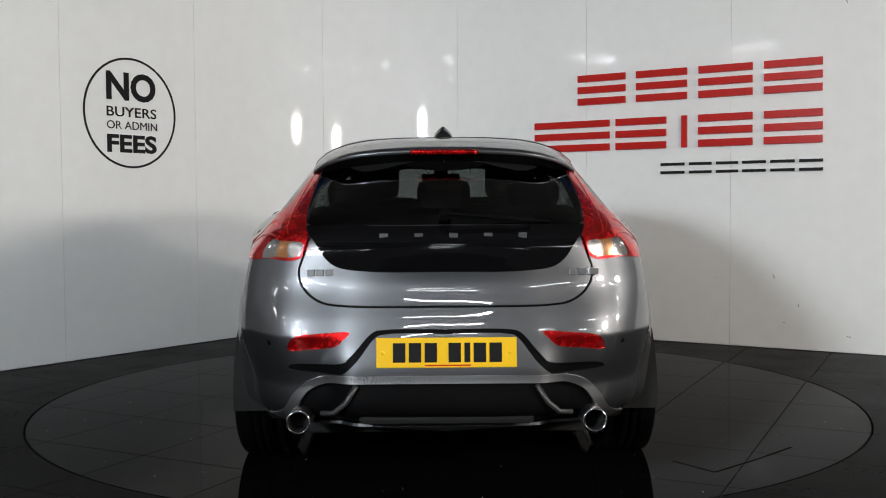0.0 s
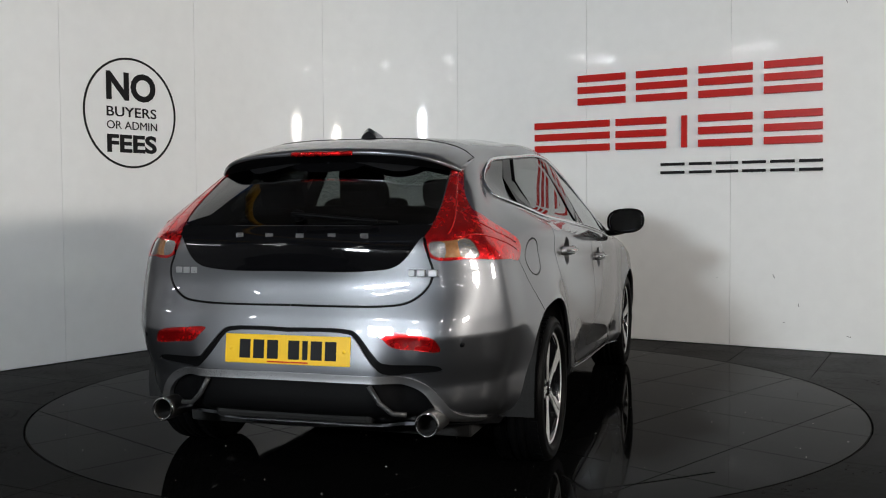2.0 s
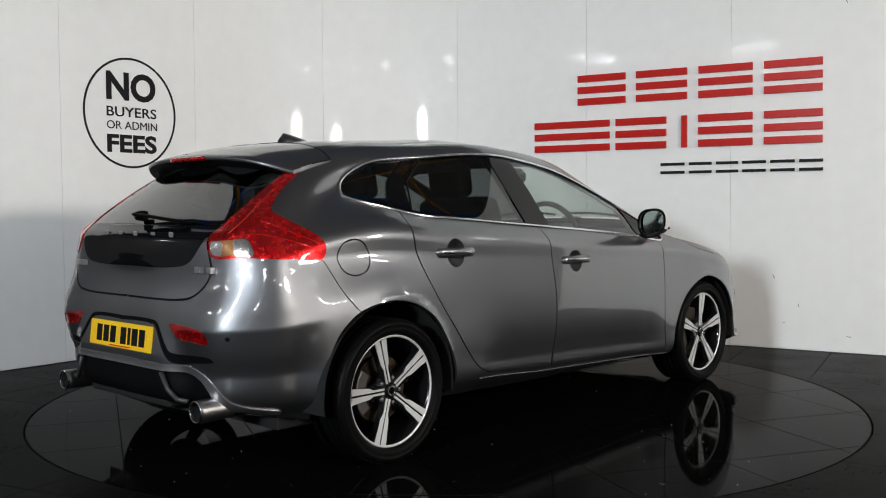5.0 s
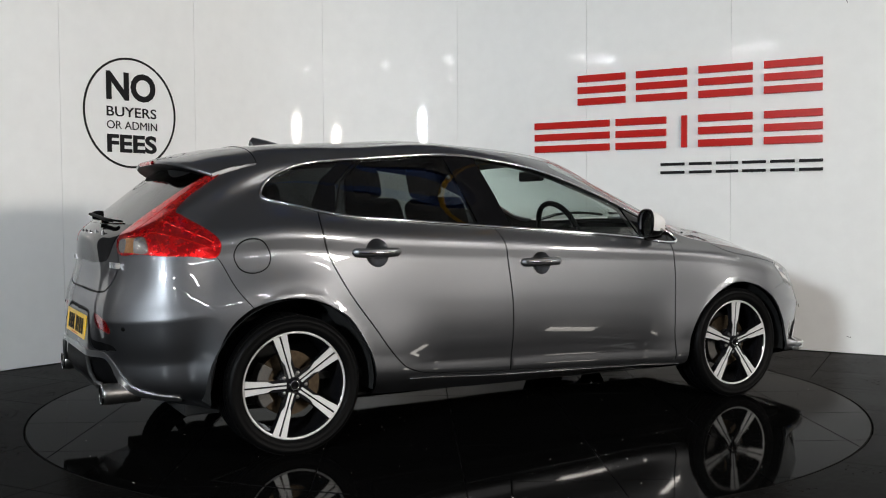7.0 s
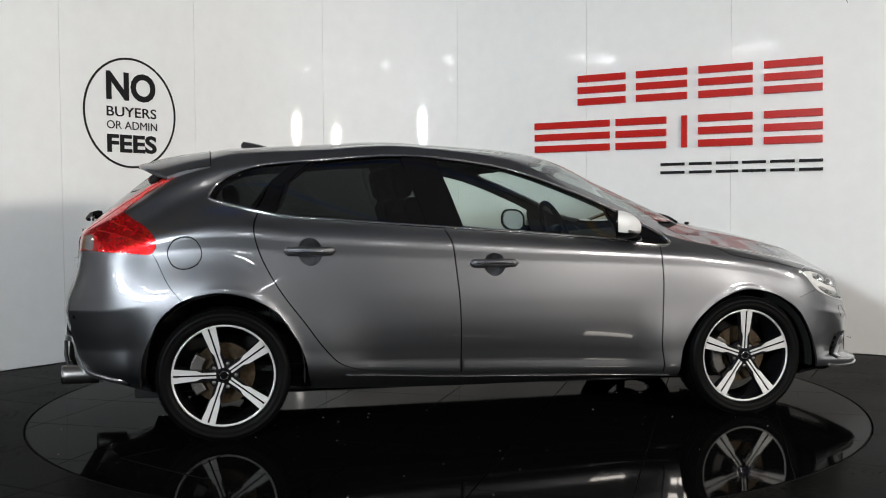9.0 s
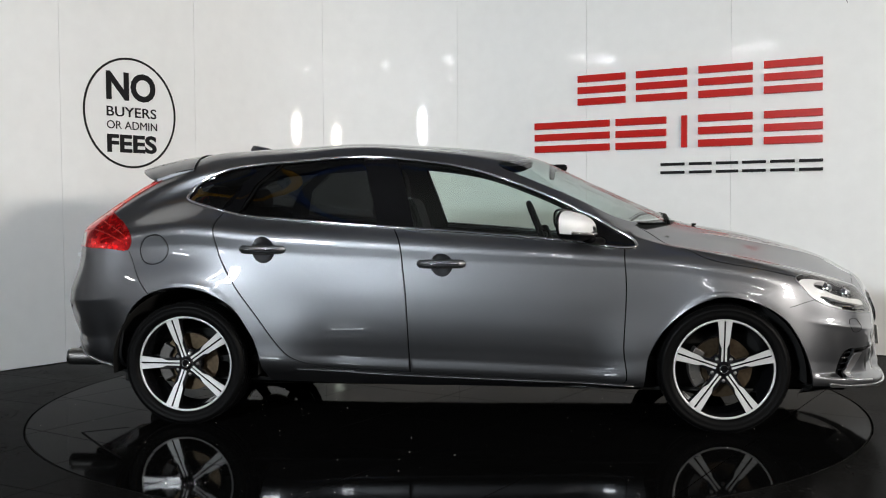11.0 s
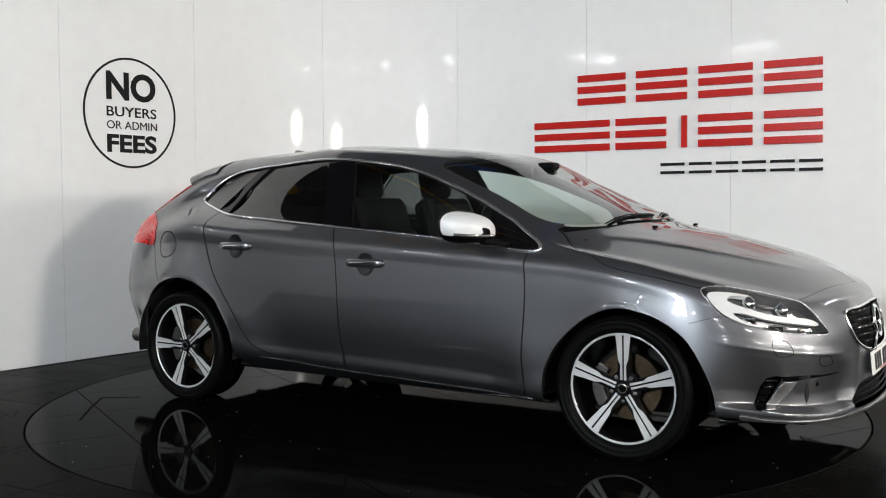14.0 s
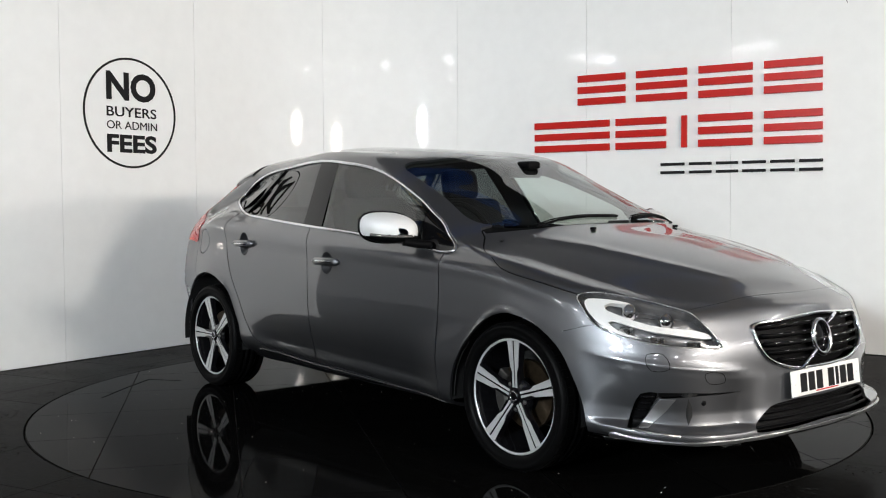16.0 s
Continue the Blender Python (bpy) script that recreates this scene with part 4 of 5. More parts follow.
def build_handles():
    for u, v in HANDLES:
        for s in (1, -1):
            m = frame_at(u, v, s)
            up = 1 if (m.to_3x3() @ Vector((0, 1, 0))).z > 0 else -1
            pts = [(-0.122, -0.004), (-0.095, 0.014), (-0.04, 0.026), (0.03, 0.028), (0.09, 0.018), (0.118, 0.0)]
            loft, faces = [], []
            path = spline([(x, 0.004 * up, z) for x, z in pts], 4)
            n = 12
            for i, p in enumerate(path):
                t = i / (len(path) - 1)
                w = 0.020 * min(1.0, 6 * t + 0.35, 6 * (1 - t) + 0.35)
                for k in range(n):
                    a = 2 * math.pi * k / n
                    loft.append(m @ Vector((p[0], p[1] + w * math.cos(a), p[2] + 0.010 * math.sin(a))))
            for i in range(len(path) - 1):
                for k in range(n):
                    faces.append((i * n + k, i * n + (k + 1) % n, (i + 1) * n + (k + 1) % n, (i + 1) * n + k))
            faces += [tuple(range(n))[::-1], tuple(range((len(path) - 1) * n, len(path) * n))]
            part_mesh("door_handle", mesh_of("door_handle", loft, faces, PAINT, True), car, "body-coloured pull handle")
            tube("handle_inlay", [m @ Vector((x, 0.004 * up, z)) for x, z in ((-0.10, 0.0225), (-0.04, 0.0345), (0.03, 0.0365), (0.085, 0.029))], 0.006, CHROME_TRIM, car, "bright inlay on the handle", flat=2.0)


# ---- wheels ----
def build_wheel(x, side, turn):
    """A five-spoke diamond-cut wheel; local y points outwards."""
    m = pose(x, side * 0.775, 0.305) @ (Matrix() if side > 0 else pose(0, 0, 0, 0, 0, 180))
    if side < 0:
        turn = 180 - turn
    v, f = lathe([(0.215, -0.10), (0.222, 0.02), (0.226, 0.075), (0.2295, 0.088), (0.236, 0.092), (0.240, 0.088), (0.240, 0.07), (0.225, 0.05)], 72)
    rim = part_mesh("wheel", mesh_of("wheel", v, f, RIM_BLACK, True), car, "dark alloy wheel with machined faces")
    rim.matrix_basis = m
    v, f = lathe([(0.2296, 0.0905), (0.2335, 0.0945), (0.2375, 0.0945), (0.2405, 0.091)], 72)
    part_mesh("rim_edge", mesh_of("rim_edge", v, f, ALLOY, True), rim, "machined rim edge")
    tyre = [(0.232, -0.10), (0.25, -0.112), (0.285, -0.112), (0.303, -0.102), (0.3085, -0.08), (0.3095, -0.04)]
    for y in (-0.035, 0.0, 0.035):
        tyre += [(0.3095, y - 0.006), (0.302, y - 0.004), (0.302, y + 0.004), (0.3095, y + 0.006)]
    tyre += [(0.3095, 0.06), (0.3065, 0.064), (0.3062, 0.09), (0.303, 0.100), (0.292, 0.109), (0.283, 0.113), (0.281, 0.111), (0.268, 0.114), (0.252, 0.112), (0.2415, 0.100), (0.240, 0.088)]
    v, f = lathe(tyre, 72)
    t = part_mesh("tyre", mesh_of("tyre", v, f, RUBBER, True), rim, "black road tyre with shoulder grooves")
    # shoulder blocks of the tread
    blocks = bmesh.new()
    for i in range(60):
        a = 2 * math.pi * i / 60
        mm = Matrix.Rotation(a, 4, "Y")
        for y0, y1 in ((0.066, 0.092), (-0.092, -0.066)):
            add_box(blocks, 0.298, y0, -0.0125, 0.3092, y1, 0.0125, 0, mm)
    tagged(part("tread_rubber", blocks, RUBBER, t), kind="stuff")
    for i in range(5):
        a = math.radians(turn + 72 * i)
        r = Matrix.Rotation(-a, 4, "Y")
        bm = bmesh.new()
        # dark carrier: a tapered arm
        prof = [(0.045, 0.030, 0.050, 0.078), (0.11, 0.027, 0.060, 0.083), (0.17, 0.030, 0.058, 0.087), (0.226, 0.038, 0.055, 0.086)]
        rows = []
        for rad, hw, y0, y1 in prof:
            rows.append([bm.verts.new(r @ Vector((rad, y, z))) for y, z in ((y0, -hw), (y0, hw), (y1, hw * 0.92), (y1, -hw * 0.92))])
        for p, q in zip(rows, rows[1:]):
            for k in range(4):
                bm.faces.new((p[k], p[(k + 1) % 4], q[(k + 1) % 4], q[k]))
        bm.faces.new(rows[-1])
        bm.normal_update()
        arm = part("spoke", bm, RIM_BLACK, rim)
        for sgn, out in ((1, 0.0), (-1, 0.0)):
            bm = bmesh.new()
            face = [(0.036, 0.003, 0.014), (0.10, 0.0035, 0.013), (0.125, 0.0035, 0.0235), (0.18, 0.0035, 0.0285), (0.2295, 0.004, 0.0345)]
            rows = []
            for rad, z0, z1 in face:
                y = float(np.interp(rad, [0.045, 0.11, 0.17, 0.226], [0.079, 0.084, 0.088, 0.0925]))
                rows.append([bm.verts.new(r @ Vector((rad, yy, z * sgn))) for yy, z in ((y, z0), (y, z1), (y + 0.003, z1 - 0.001), (y + 0.003, z0 + 0.001))])
            for p, q in zip(rows, rows[1:]):
                for k in range(4):
                    bm.faces.new((p[k], p[(k + 1) % 4], q[(k + 1) % 4], q[k]))
            bm.faces.new(rows[-1])
            bm.faces.new(rows[0])
            bmesh.ops.recalc_face_normals(bm, faces=bm.faces)
            part("machined_face", bm, ALLOY, arm, "bright machined spoke face")
        # nut between the arms
        b = a + math.radians(36)
        v, f = lathe([(0.0, 0.080), (0.007, 0.080), (0.0095, 0.077), (0.0095, 0.05)], 10)
        part_mesh("wheel_nut", mesh_of("wheel_nut", [(p[0] + 0.056 * math.cos(b), p[1], p[2] + 0.056 * math.sin(b)) for p in v], f, STEEL, True), rim)
    v, f = lathe([(0.0, 0.088), (0.020, 0.088), (0.029, 0.085), (0.031, 0.079)], 28)
    cap = part_mesh("hub_cap", mesh_of("hub_cap", v, f, BLACK_GLOSS, True), rim, "black centre cap with a bright ring")
    part_mesh("cap_ring", mesh_of("cap_ring", *sweep([(0.019 * math.cos(w), 0.088, 0.019 * math.sin(w)) for w in np.linspace(0, 2 * math.pi, 24, endpoint=False)], 0.003, 6, True), CHROME, True), cap)
    v, f = lathe([(0.031, 0.079), (0.05, 0.078), (0.072, 0.070), (0.076, 0.05)], 40)
    part_mesh("hub", mesh_of("hub", v, f, RIM_BLACK, True), rim)
    # brake
    v, f = lathe([(0.07, -0.012), (0.07, 0.012), (0.145, 0.012), (0.145, -0.012), (0.07, -0.012)], 48)
    disc = part_mesh("brake_disc", mesh_of("brake_disc", v, f, RUSTY), car, "worn steel brake disc")
    disc.matrix_basis = m
    cal = bmesh.new()
    for a in (150, 165, 180, 195, 210):
        add_box(cal, 0.105, -0.035, -0.022, 0.16, 0.042, 0.022, 0.006, Matrix.Rotation(-math.radians(a if side > 0 else 180 - a), 4, "Y"))
    c = part("brake_caliper", cal, CALIPER, car, "dull silver brake caliper")
    c.matrix_basis = m
    # liner of the wheel well
    n = 40
    rad = 0.378
    zc = 0.305 if x < 0 else 0.272
    verts, faces = [], []
    for i in range(n + 1):
        w = math.radians(-8 + 196 * i / n)
        for y in (0.872, 0.45):
            verts.append((x + rad * math.cos(w), side * y, max(zc + rad * math.sin(w), 0.24)))
    for i in range(n):
        faces.append((2 * i, 2 * i + 1, 2 * i + 3, 2 * i + 2))
    faces.append(tuple(range(1, 2 * n + 2, 2)))
    part_mesh("wheel_arch_liner", mesh_of("wheel_arch_liner", verts, faces, LINING), car, "black wheel arch liner")


LENS_WHITE = material("clear_lamp_lens", (0.26, 0.25, 0.24), 0.18, 0.7, 1.0, 0.6, 70, 0.3)
LIGHT_GUIDE_WHITE = material("milky_light_guide", (0.72, 0.72, 0.71), 0.35, 0, 0.0, 0.02, 200, 0.05)
LENS_AMBER = material("amber_lamp_lens", (0.32, 0.15, 0.06), 0.18, 0.5, 1.0, 0.6, 70, 0.3)
LAMP_BOWL = material("lamp_bowl_plastic", (0.24, 0.24, 0.245), 0.22, 0.7, 0.0, 0.5, 30, 0.3)
LINING = material("matt_black_lining", (0.003, 0.003, 0.003), 0.9, 0, 0, 0.3, 300, 0.2)
SATIN_SILVER = material("satin_silver_trim", (0.60, 0.60, 0.61), 0.28, 0.95, 0.2, 0.02, 300, 0.05)
CHROME_TRIM = material("bright_trim", (0.82, 0.83, 0.85), 0.12, 1.0)
RIM_BLACK = material("gloss_black_alloy", (0.006, 0.006, 0.007), 0.16, 0.0, 0.7)
CALIPER = material("cast_caliper", (0.10, 0.095, 0.09), 0.5, 0.8, 0, 0.3, 120, 0.2)
RUSTY = material("worn_brake_steel", (0.075, 0.055, 0.035), 0.4, 0.9, 0, 0.2, 60, 0.4)
build_shell()
build_trim()
build_handles()
for wx, ws, wt in ((-1.3235, -1, 35), (1.3235, -1, 17), (-1.3235, 1, 20), (1.3235, 1, 50)):
    build_wheel(wx, ws, wt)
# ---- smaller parts of the car ----
_a, _b = np.meshgrid(np.linspace(0, U_END, 260), np.linspace(0, 0.72, 60))
_TOP = skin(_a.ravel(), _b.ravel())


def roof_z(x, y):
    k = np.argsort((_TOP[:, 0] - x) ** 2 + (_TOP[:, 1] - abs(y)) ** 2)[:4]
    return float(_TOP[k, 2].mean())


def loft(rows, closed_rows=False):
    verts = [v for r in rows for v in r]
    k = len(rows[0])
    faces = []
    for i in range(len(rows) - 1):
        for j in range(k if closed_rows else k - 1):
            a, b = i * k + j, i * k + (j + 1) % k
            faces.append((a, b, b + k, a + k))
    return verts, faces


def build_spoiler():
    top, under = [], []
    for i in range(33):
        y = -0.545 + 1.09 * i / 32
        e = abs(y) / 0.545
        xt = -1.752 + 0.035 * e ** 2 + 0.13 * e ** 6
        zt = 1.318 - 0.030 * e ** 2 - 0.045 * e ** 6
        xs = -1.40 + 0.02 * e
        zs = roof_z(xs, y * 0.985) + 0.004
        row = []
        for j in range(9):
            t = j / 8
            x = xs + (xt - xs) * t
            z = zs + (zt - zs) * t + 0.012 * math.sin(math.pi * t) * (1 - 0.5 * e)
            row.append((x, y, z))
        row += [(xt - 0.004, y, zt - 0.008), (xt + 0.002, y, zt - 0.016)]
        top.append(row)
        under.append([(xt + 0.002, y, zt - 0.016), (xt + 0.05, y, zt - 0.040), (xt + 0.12, y * 0.99, zt - 0.055), (xt + 0.20, y * 0.97, zt - 0.06)])
    v, f = loft(top)
    part_mesh("roof_spoiler", mesh_of("roof_spoiler", v, [q[::-1] for q in f], PAINT, True), car, "grey roof spoiler over the rear window")
    v, f = loft(under)
    part_mesh("spoiler_underside", mesh_of("spoiler_underside", v, [q[::-1] for q in f], BLACK_PLASTIC, True), car, "black underside of the spoiler")
    seam = [r[0] for r in top]
    seam = [top[0][4], top[0][2]] + seam + [top[-1][2], top[-1][4]]
    tube("spoiler_seam", [(x + 0.001, y, z + 0.0005) for x, y, z in seam], 0.0022, BLACK_PLASTIC, car, "thin dark gap before the spoiler")
    # end plates down to the lamps
    for s in (1, -1):
        k = -1 if s > 0 else 0
        a, b = top[k], under[k]
        verts = a[:9] + [b[0], b[1], b[2], b[3]]
        part_mesh("spoiler_end", mesh_of("spoiler_end", verts, [tuple(range(len(verts)))], PAINT), car)
    pts = [(-1.7575 + 0.035 * (y / 0.545) ** 2, y, 1.306) for y in np.linspace(-0.135, 0.135, 14)]
    tube("brake_light", pts, 0.010, TAIL_RED, car, "slim red high brake light", flat=0.6)


def build_fin():
    rows = []
    for t in np.linspace(0, 1, 14):
        x = -1.225 + 0.165 * t
        h = 0.048 * (1 - t ** 1.3) * min(1, 5 * t + 0.62) + 0.002
        w = 0.042 * math.sin(math.pi * min(0.98, 0.28 + 0.72 * t)) ** 0.7 + 0.002
        lean = -0.012 * (1 - t)
        z = roof_z(x, 0) + 0.001
        rows.append([(x + lean * k * 0.5, w * math.cos(a) * (1 - 0.5 * k * k), z + h * k) for a, k in [(math.pi * j / 10, math.sin(math.pi * j / 10)) for j in range(11)]])
    v, f = loft(rows)
    f.append(tuple(range(11)))
    part_mesh("roof_aerial", mesh_of("roof_aerial", v, f, PAINT, True), car, "grey shark-fin roof aerial")


def build_wiper():
    # rear wiper: hub, arm and blade lying on the glass
    v, f = lathe([(0.0, 0.03), (0.018, 0.028), (0.024, 0.0), (0.022, -0.02)], 20, "x")
    hub = part_mesh("rear_wiper", mesh_of("rear_wiper", [(-1.985 - p[0], p[1] + 0.0, p[2] + 1.055) for p in v], f, BLACK_PLASTIC, True), car, "black rear wiper")
    arm = [(-2.02, 0.01, 1.062), (-2.01, -0.12, 1.052), (-2.0, -0.27, 1.038), (-1.985, -0.33, 1.033)]
    part_mesh("arm", mesh_of("arm", *sweep(spline(arm, 5), 0.008, 8, False, 1.3), BLACK_PLASTIC, True), hub)
    part_mesh("blade", mesh_of("blade", *sweep([(-1.992, -0.10, 1.047), (-1.978, -0.25, 1.036), (-1.955, -0.40, 1.030)], 0.005, 6), BLACK_PLASTIC, True), hub)
    # front wipers at the foot of the windscreen
    for y0, y1, x0, x1 in ((-0.50, 0.02, 1.075, 1.10), (0.12, 0.60, 1.115, 0.98)):
        n = 9
        pts = []
        for k in range(n):
            y = y0 + (y1 - y0) * k / (n - 1)
            x = x0 + (x1 - x0) * k / (n - 1)
            pts.append((x + 0.03, y, roof_z(x + 0.03, y) + 0.006))
        w = tube("front_wiper", pts, 0.006, BLACK_PLASTIC, car, "black windscreen wiper", flat=1.4)
        part_mesh("blade", mesh_of("blade", *sweep([(p[0] - 0.016, p[1], p[2] + 0.007) for p in pts], 0.003, 6), BLACK_PLASTIC, True), w)


def build_mirrors():
    for s in (1, -1):
        n, k = 24, 10
        rows = []
        for i in range(k + 1):
            t = i / k
            x = 0.585 + 0.125 * t
            sc = math.sqrt(max(0.0, 1 - (t * 0.985) ** 2.4))
            ring_ = []
            for j in range(n):
                a = 2 * math.pi * j / n
                cy, cz = math.cos(a), math.sin(a)
                y = 0.112 * math.copysign(abs(cy) ** 0.75, cy) * sc
                z = 0.069 * math.copysign(abs(cz) ** 0.75, cz) * sc
                ring_.append((x - 0.42 * y, s * (0.962 + y - 0.01 * t), 0.994 + z - 0.018 * t + 0.008 * cy))
            rows.append(ring_)
        v, f = loft(rows, True)
        z_of = [p[2] for p in v]
        upper = [q for q in f if sum(z_of[i] for i in q) / 4 > 0.958]
        lower = [q for q in f if sum(z_of[i] for i in q) / 4 <= 0.958]
        shell = part_mesh("wing_mirror", mesh_of("wing_mirror", v, upper, SATIN_WHITE, True), car, "wing mirror with a satin silver cap and black base")
        part_mesh("mirror_base", mesh_of("mirror_base", v, lower, BLACK_PLASTIC, True), shell, "black mirror base")
        rim = [(x - 0.004, y, z) for x, y, z in rows[0]]
        part_mesh("mirror_frame", mesh_of("mirror_frame", *sweep(rim, 0.007, 8, True), BLACK_GLOSS, True), shell)
        glass_ = [(x + 0.004, s * 0.962 + (y - s * 0.962) * 0.92, 0.998 + (z - 0.998) * 0.92) for x, y, z in rows[0]]
        part_mesh("mirror_glass", mesh_of("mirror_glass", glass_, [tuple(range(n))], CHROME), shell, "mirror glass")
        part_mesh("indicator", mesh_of("indicator", *sweep(spline([(0.602, s * 1.060, 0.962), (0.645, s * 1.030, 0.958), (0.694, s * 0.97, 0.954), (0.722, s * 0.91, 0.954)], 5), 0.007, 8), LENS_WHITE, True), shell, "clear indicator strip")
        arm = [(0.68, s * 0.93, 0.93), (0.71, s * 0.87, 0.918), (0.735, s * 0.815, 0.915)]
        part_mesh("mirror_arm", mesh_of("mirror_arm", *sweep(spline(arm, 5), 0.020, 10, False, 1.8), BLACK_PLASTIC, True), shell)


def plate(name, mat, x, z0, z1, x1, face, label):
    """A number plate of 0.52 m with seven dark character bars; face: 1 looks forward, -1 back."""
    h = math.hypot(x1 - x, z1 - z0)
    tilt = math.degrees(math.atan2(x1 - x, z1 - z0))
    m = pose((x + x1) / 2, 0, (z0 + z1) / 2, 0, tilt, 0)
    p = part(name, box(-0.003, -0.26, -h / 2, 0.003, 0.26, h / 2, 0.0025), mat, car, label)
    p.matrix_basis = m
    w = [0.046, 0.046, 0.022, 0.046, 0.0, 0.046, 0.046, 0.046]
    y = -0.205
    for k in w:
        if k:
            b = part("character_bar", box(face * 0.0032, y * -face, -0.036, face * 0.0042, (y + k) * -face, 0.036), BLACK_VINYL, p)
        y += (k + 0.0125) if k else 0.03
    for s in (-1, 1):
        v, f = lathe([(0.0, face * 0.006), (0.006, face * 0.005), (0.008, face * 0.0028)], 12, "x")
        part_mesh("screw_cap", mesh_of("screw_cap", [(q[0], q[1] + s * 0.235, q[2]) for q in v], f, mat, True), p)
    part("dealer_bar", box(face * 0.0032, -0.09, -h / 2 + 0.006, face * 0.0038, 0.08, -h / 2 + 0.011), RED, p)


def build_tail_details():
    plate("rear_number_plate", PLATE_YELLOW, -2.104, 0.492, 0.602, -2.092, -1, "yellow rear number plate with dark bars")
    plate("front_number_plate", PLATE_WHITE, 2.222, 0.350, 0.449, 2.212, 1, "white front number plate with dark bars")
    for s in (1, -1):
        v, f = lathe([(0.0385, 0.004), (0.041, 0.0), (0.045, 0.003), (0.046, 0.02), (0.044, 0.16)], 36, "x")
        v = [(p[0] - 2.085, p[1] + s * 0.553, p[2] + 0.288) for p in v]
        pipe = part_mesh("exhaust_tip", mesh_of("exhaust_tip", v, f, STEEL, True), car, "round polished exhaust tip")
        v, f = lathe([(0.0, 0.09), (0.038, 0.09), (0.0385, 0.004)], 36, "x")
        part_mesh("bore", mesh_of("bore", [(q[0] - 2.085, q[1] + s * 0.553, q[2] + 0.288) for q in v], f, LINING, True), pipe, "black bore")
        part_mesh("tip_rim", mesh_of("tip_rim", *sweep([(-2.086, s * 0.553 + 0.0415 * math.cos(w), 0.288 + 0.0415 * math.sin(w)) for w in np.linspace(0, 6.2832, 36, endpoint=False)], 0.0045, 8, True), CHROME, True), pipe)
        # thin fins of the diffuser
        tube("diffuser_fin", [(-2.105, s * 0.335, 0.425), (-2.10, s * 0.375, 0.36), (-2.085, s * 0.42, 0.322), (-2.07, s * 0.47, 0.318)], 0.010, FIN_GREY, car, "dull silver diffuser fin")
    # centre of the diffuser, silencer and underbody
    part("diffuser_block", box(-2.07, -0.33, 0.27, -1.75, 0.33, 0.36, 0.02), LINING, car, "black diffuser centre")
    part("silencer", box(-1.96, -0.27, 0.235, -1.72, 0.27, 0.268, 0.015), SILENCER, car, "dull silencer under the tail")
    # black block added to keep the bright far lip out of sight
    part("engine_tray", box(1.66, -0.66, 0.185, 2.04, 0.66, 0.42, 0.02), LINING, car, "black filler block added inside the nose")
    # underbody deepened into a black block that stops sight through the arches
    part("floor_pan", box(-1.75, -0.63, 0.170, 1.95, 0.63, 0.46, 0.01), LINING, car, "black underbody")
    # badges as plain bright bars
    for y in (0.232, 0.101, -0.030, -0.160, -0.290):
        z = 0.977
        x = float(np.interp(abs(y), [0, 0.34], [-2.03, -2.012])) - 0.006
        bm = box(x - 0.003, y - 0.017, z - 0.012, x + 0.004, y + 0.017, z + 0.012, 0.003)
        part("badge_bar", bm, CHROME, car, "small chrome badge bar")
    for y0, w in ((0.522, 0.028), (0.487, 0.028), (0.452, 0.028), (-0.465, 0.026), (-0.500, 0.030), (-0.542, 0.034)):
        x = -2.020 + 0.06 * max(0, abs(y0) - 0.42)
        part("badge_bar", box(x - 0.010, y0 - w, 0.828, x + 0.012, y0, 0.853, 0.002), SATIN_SILVER, car, "small silver badge bar")


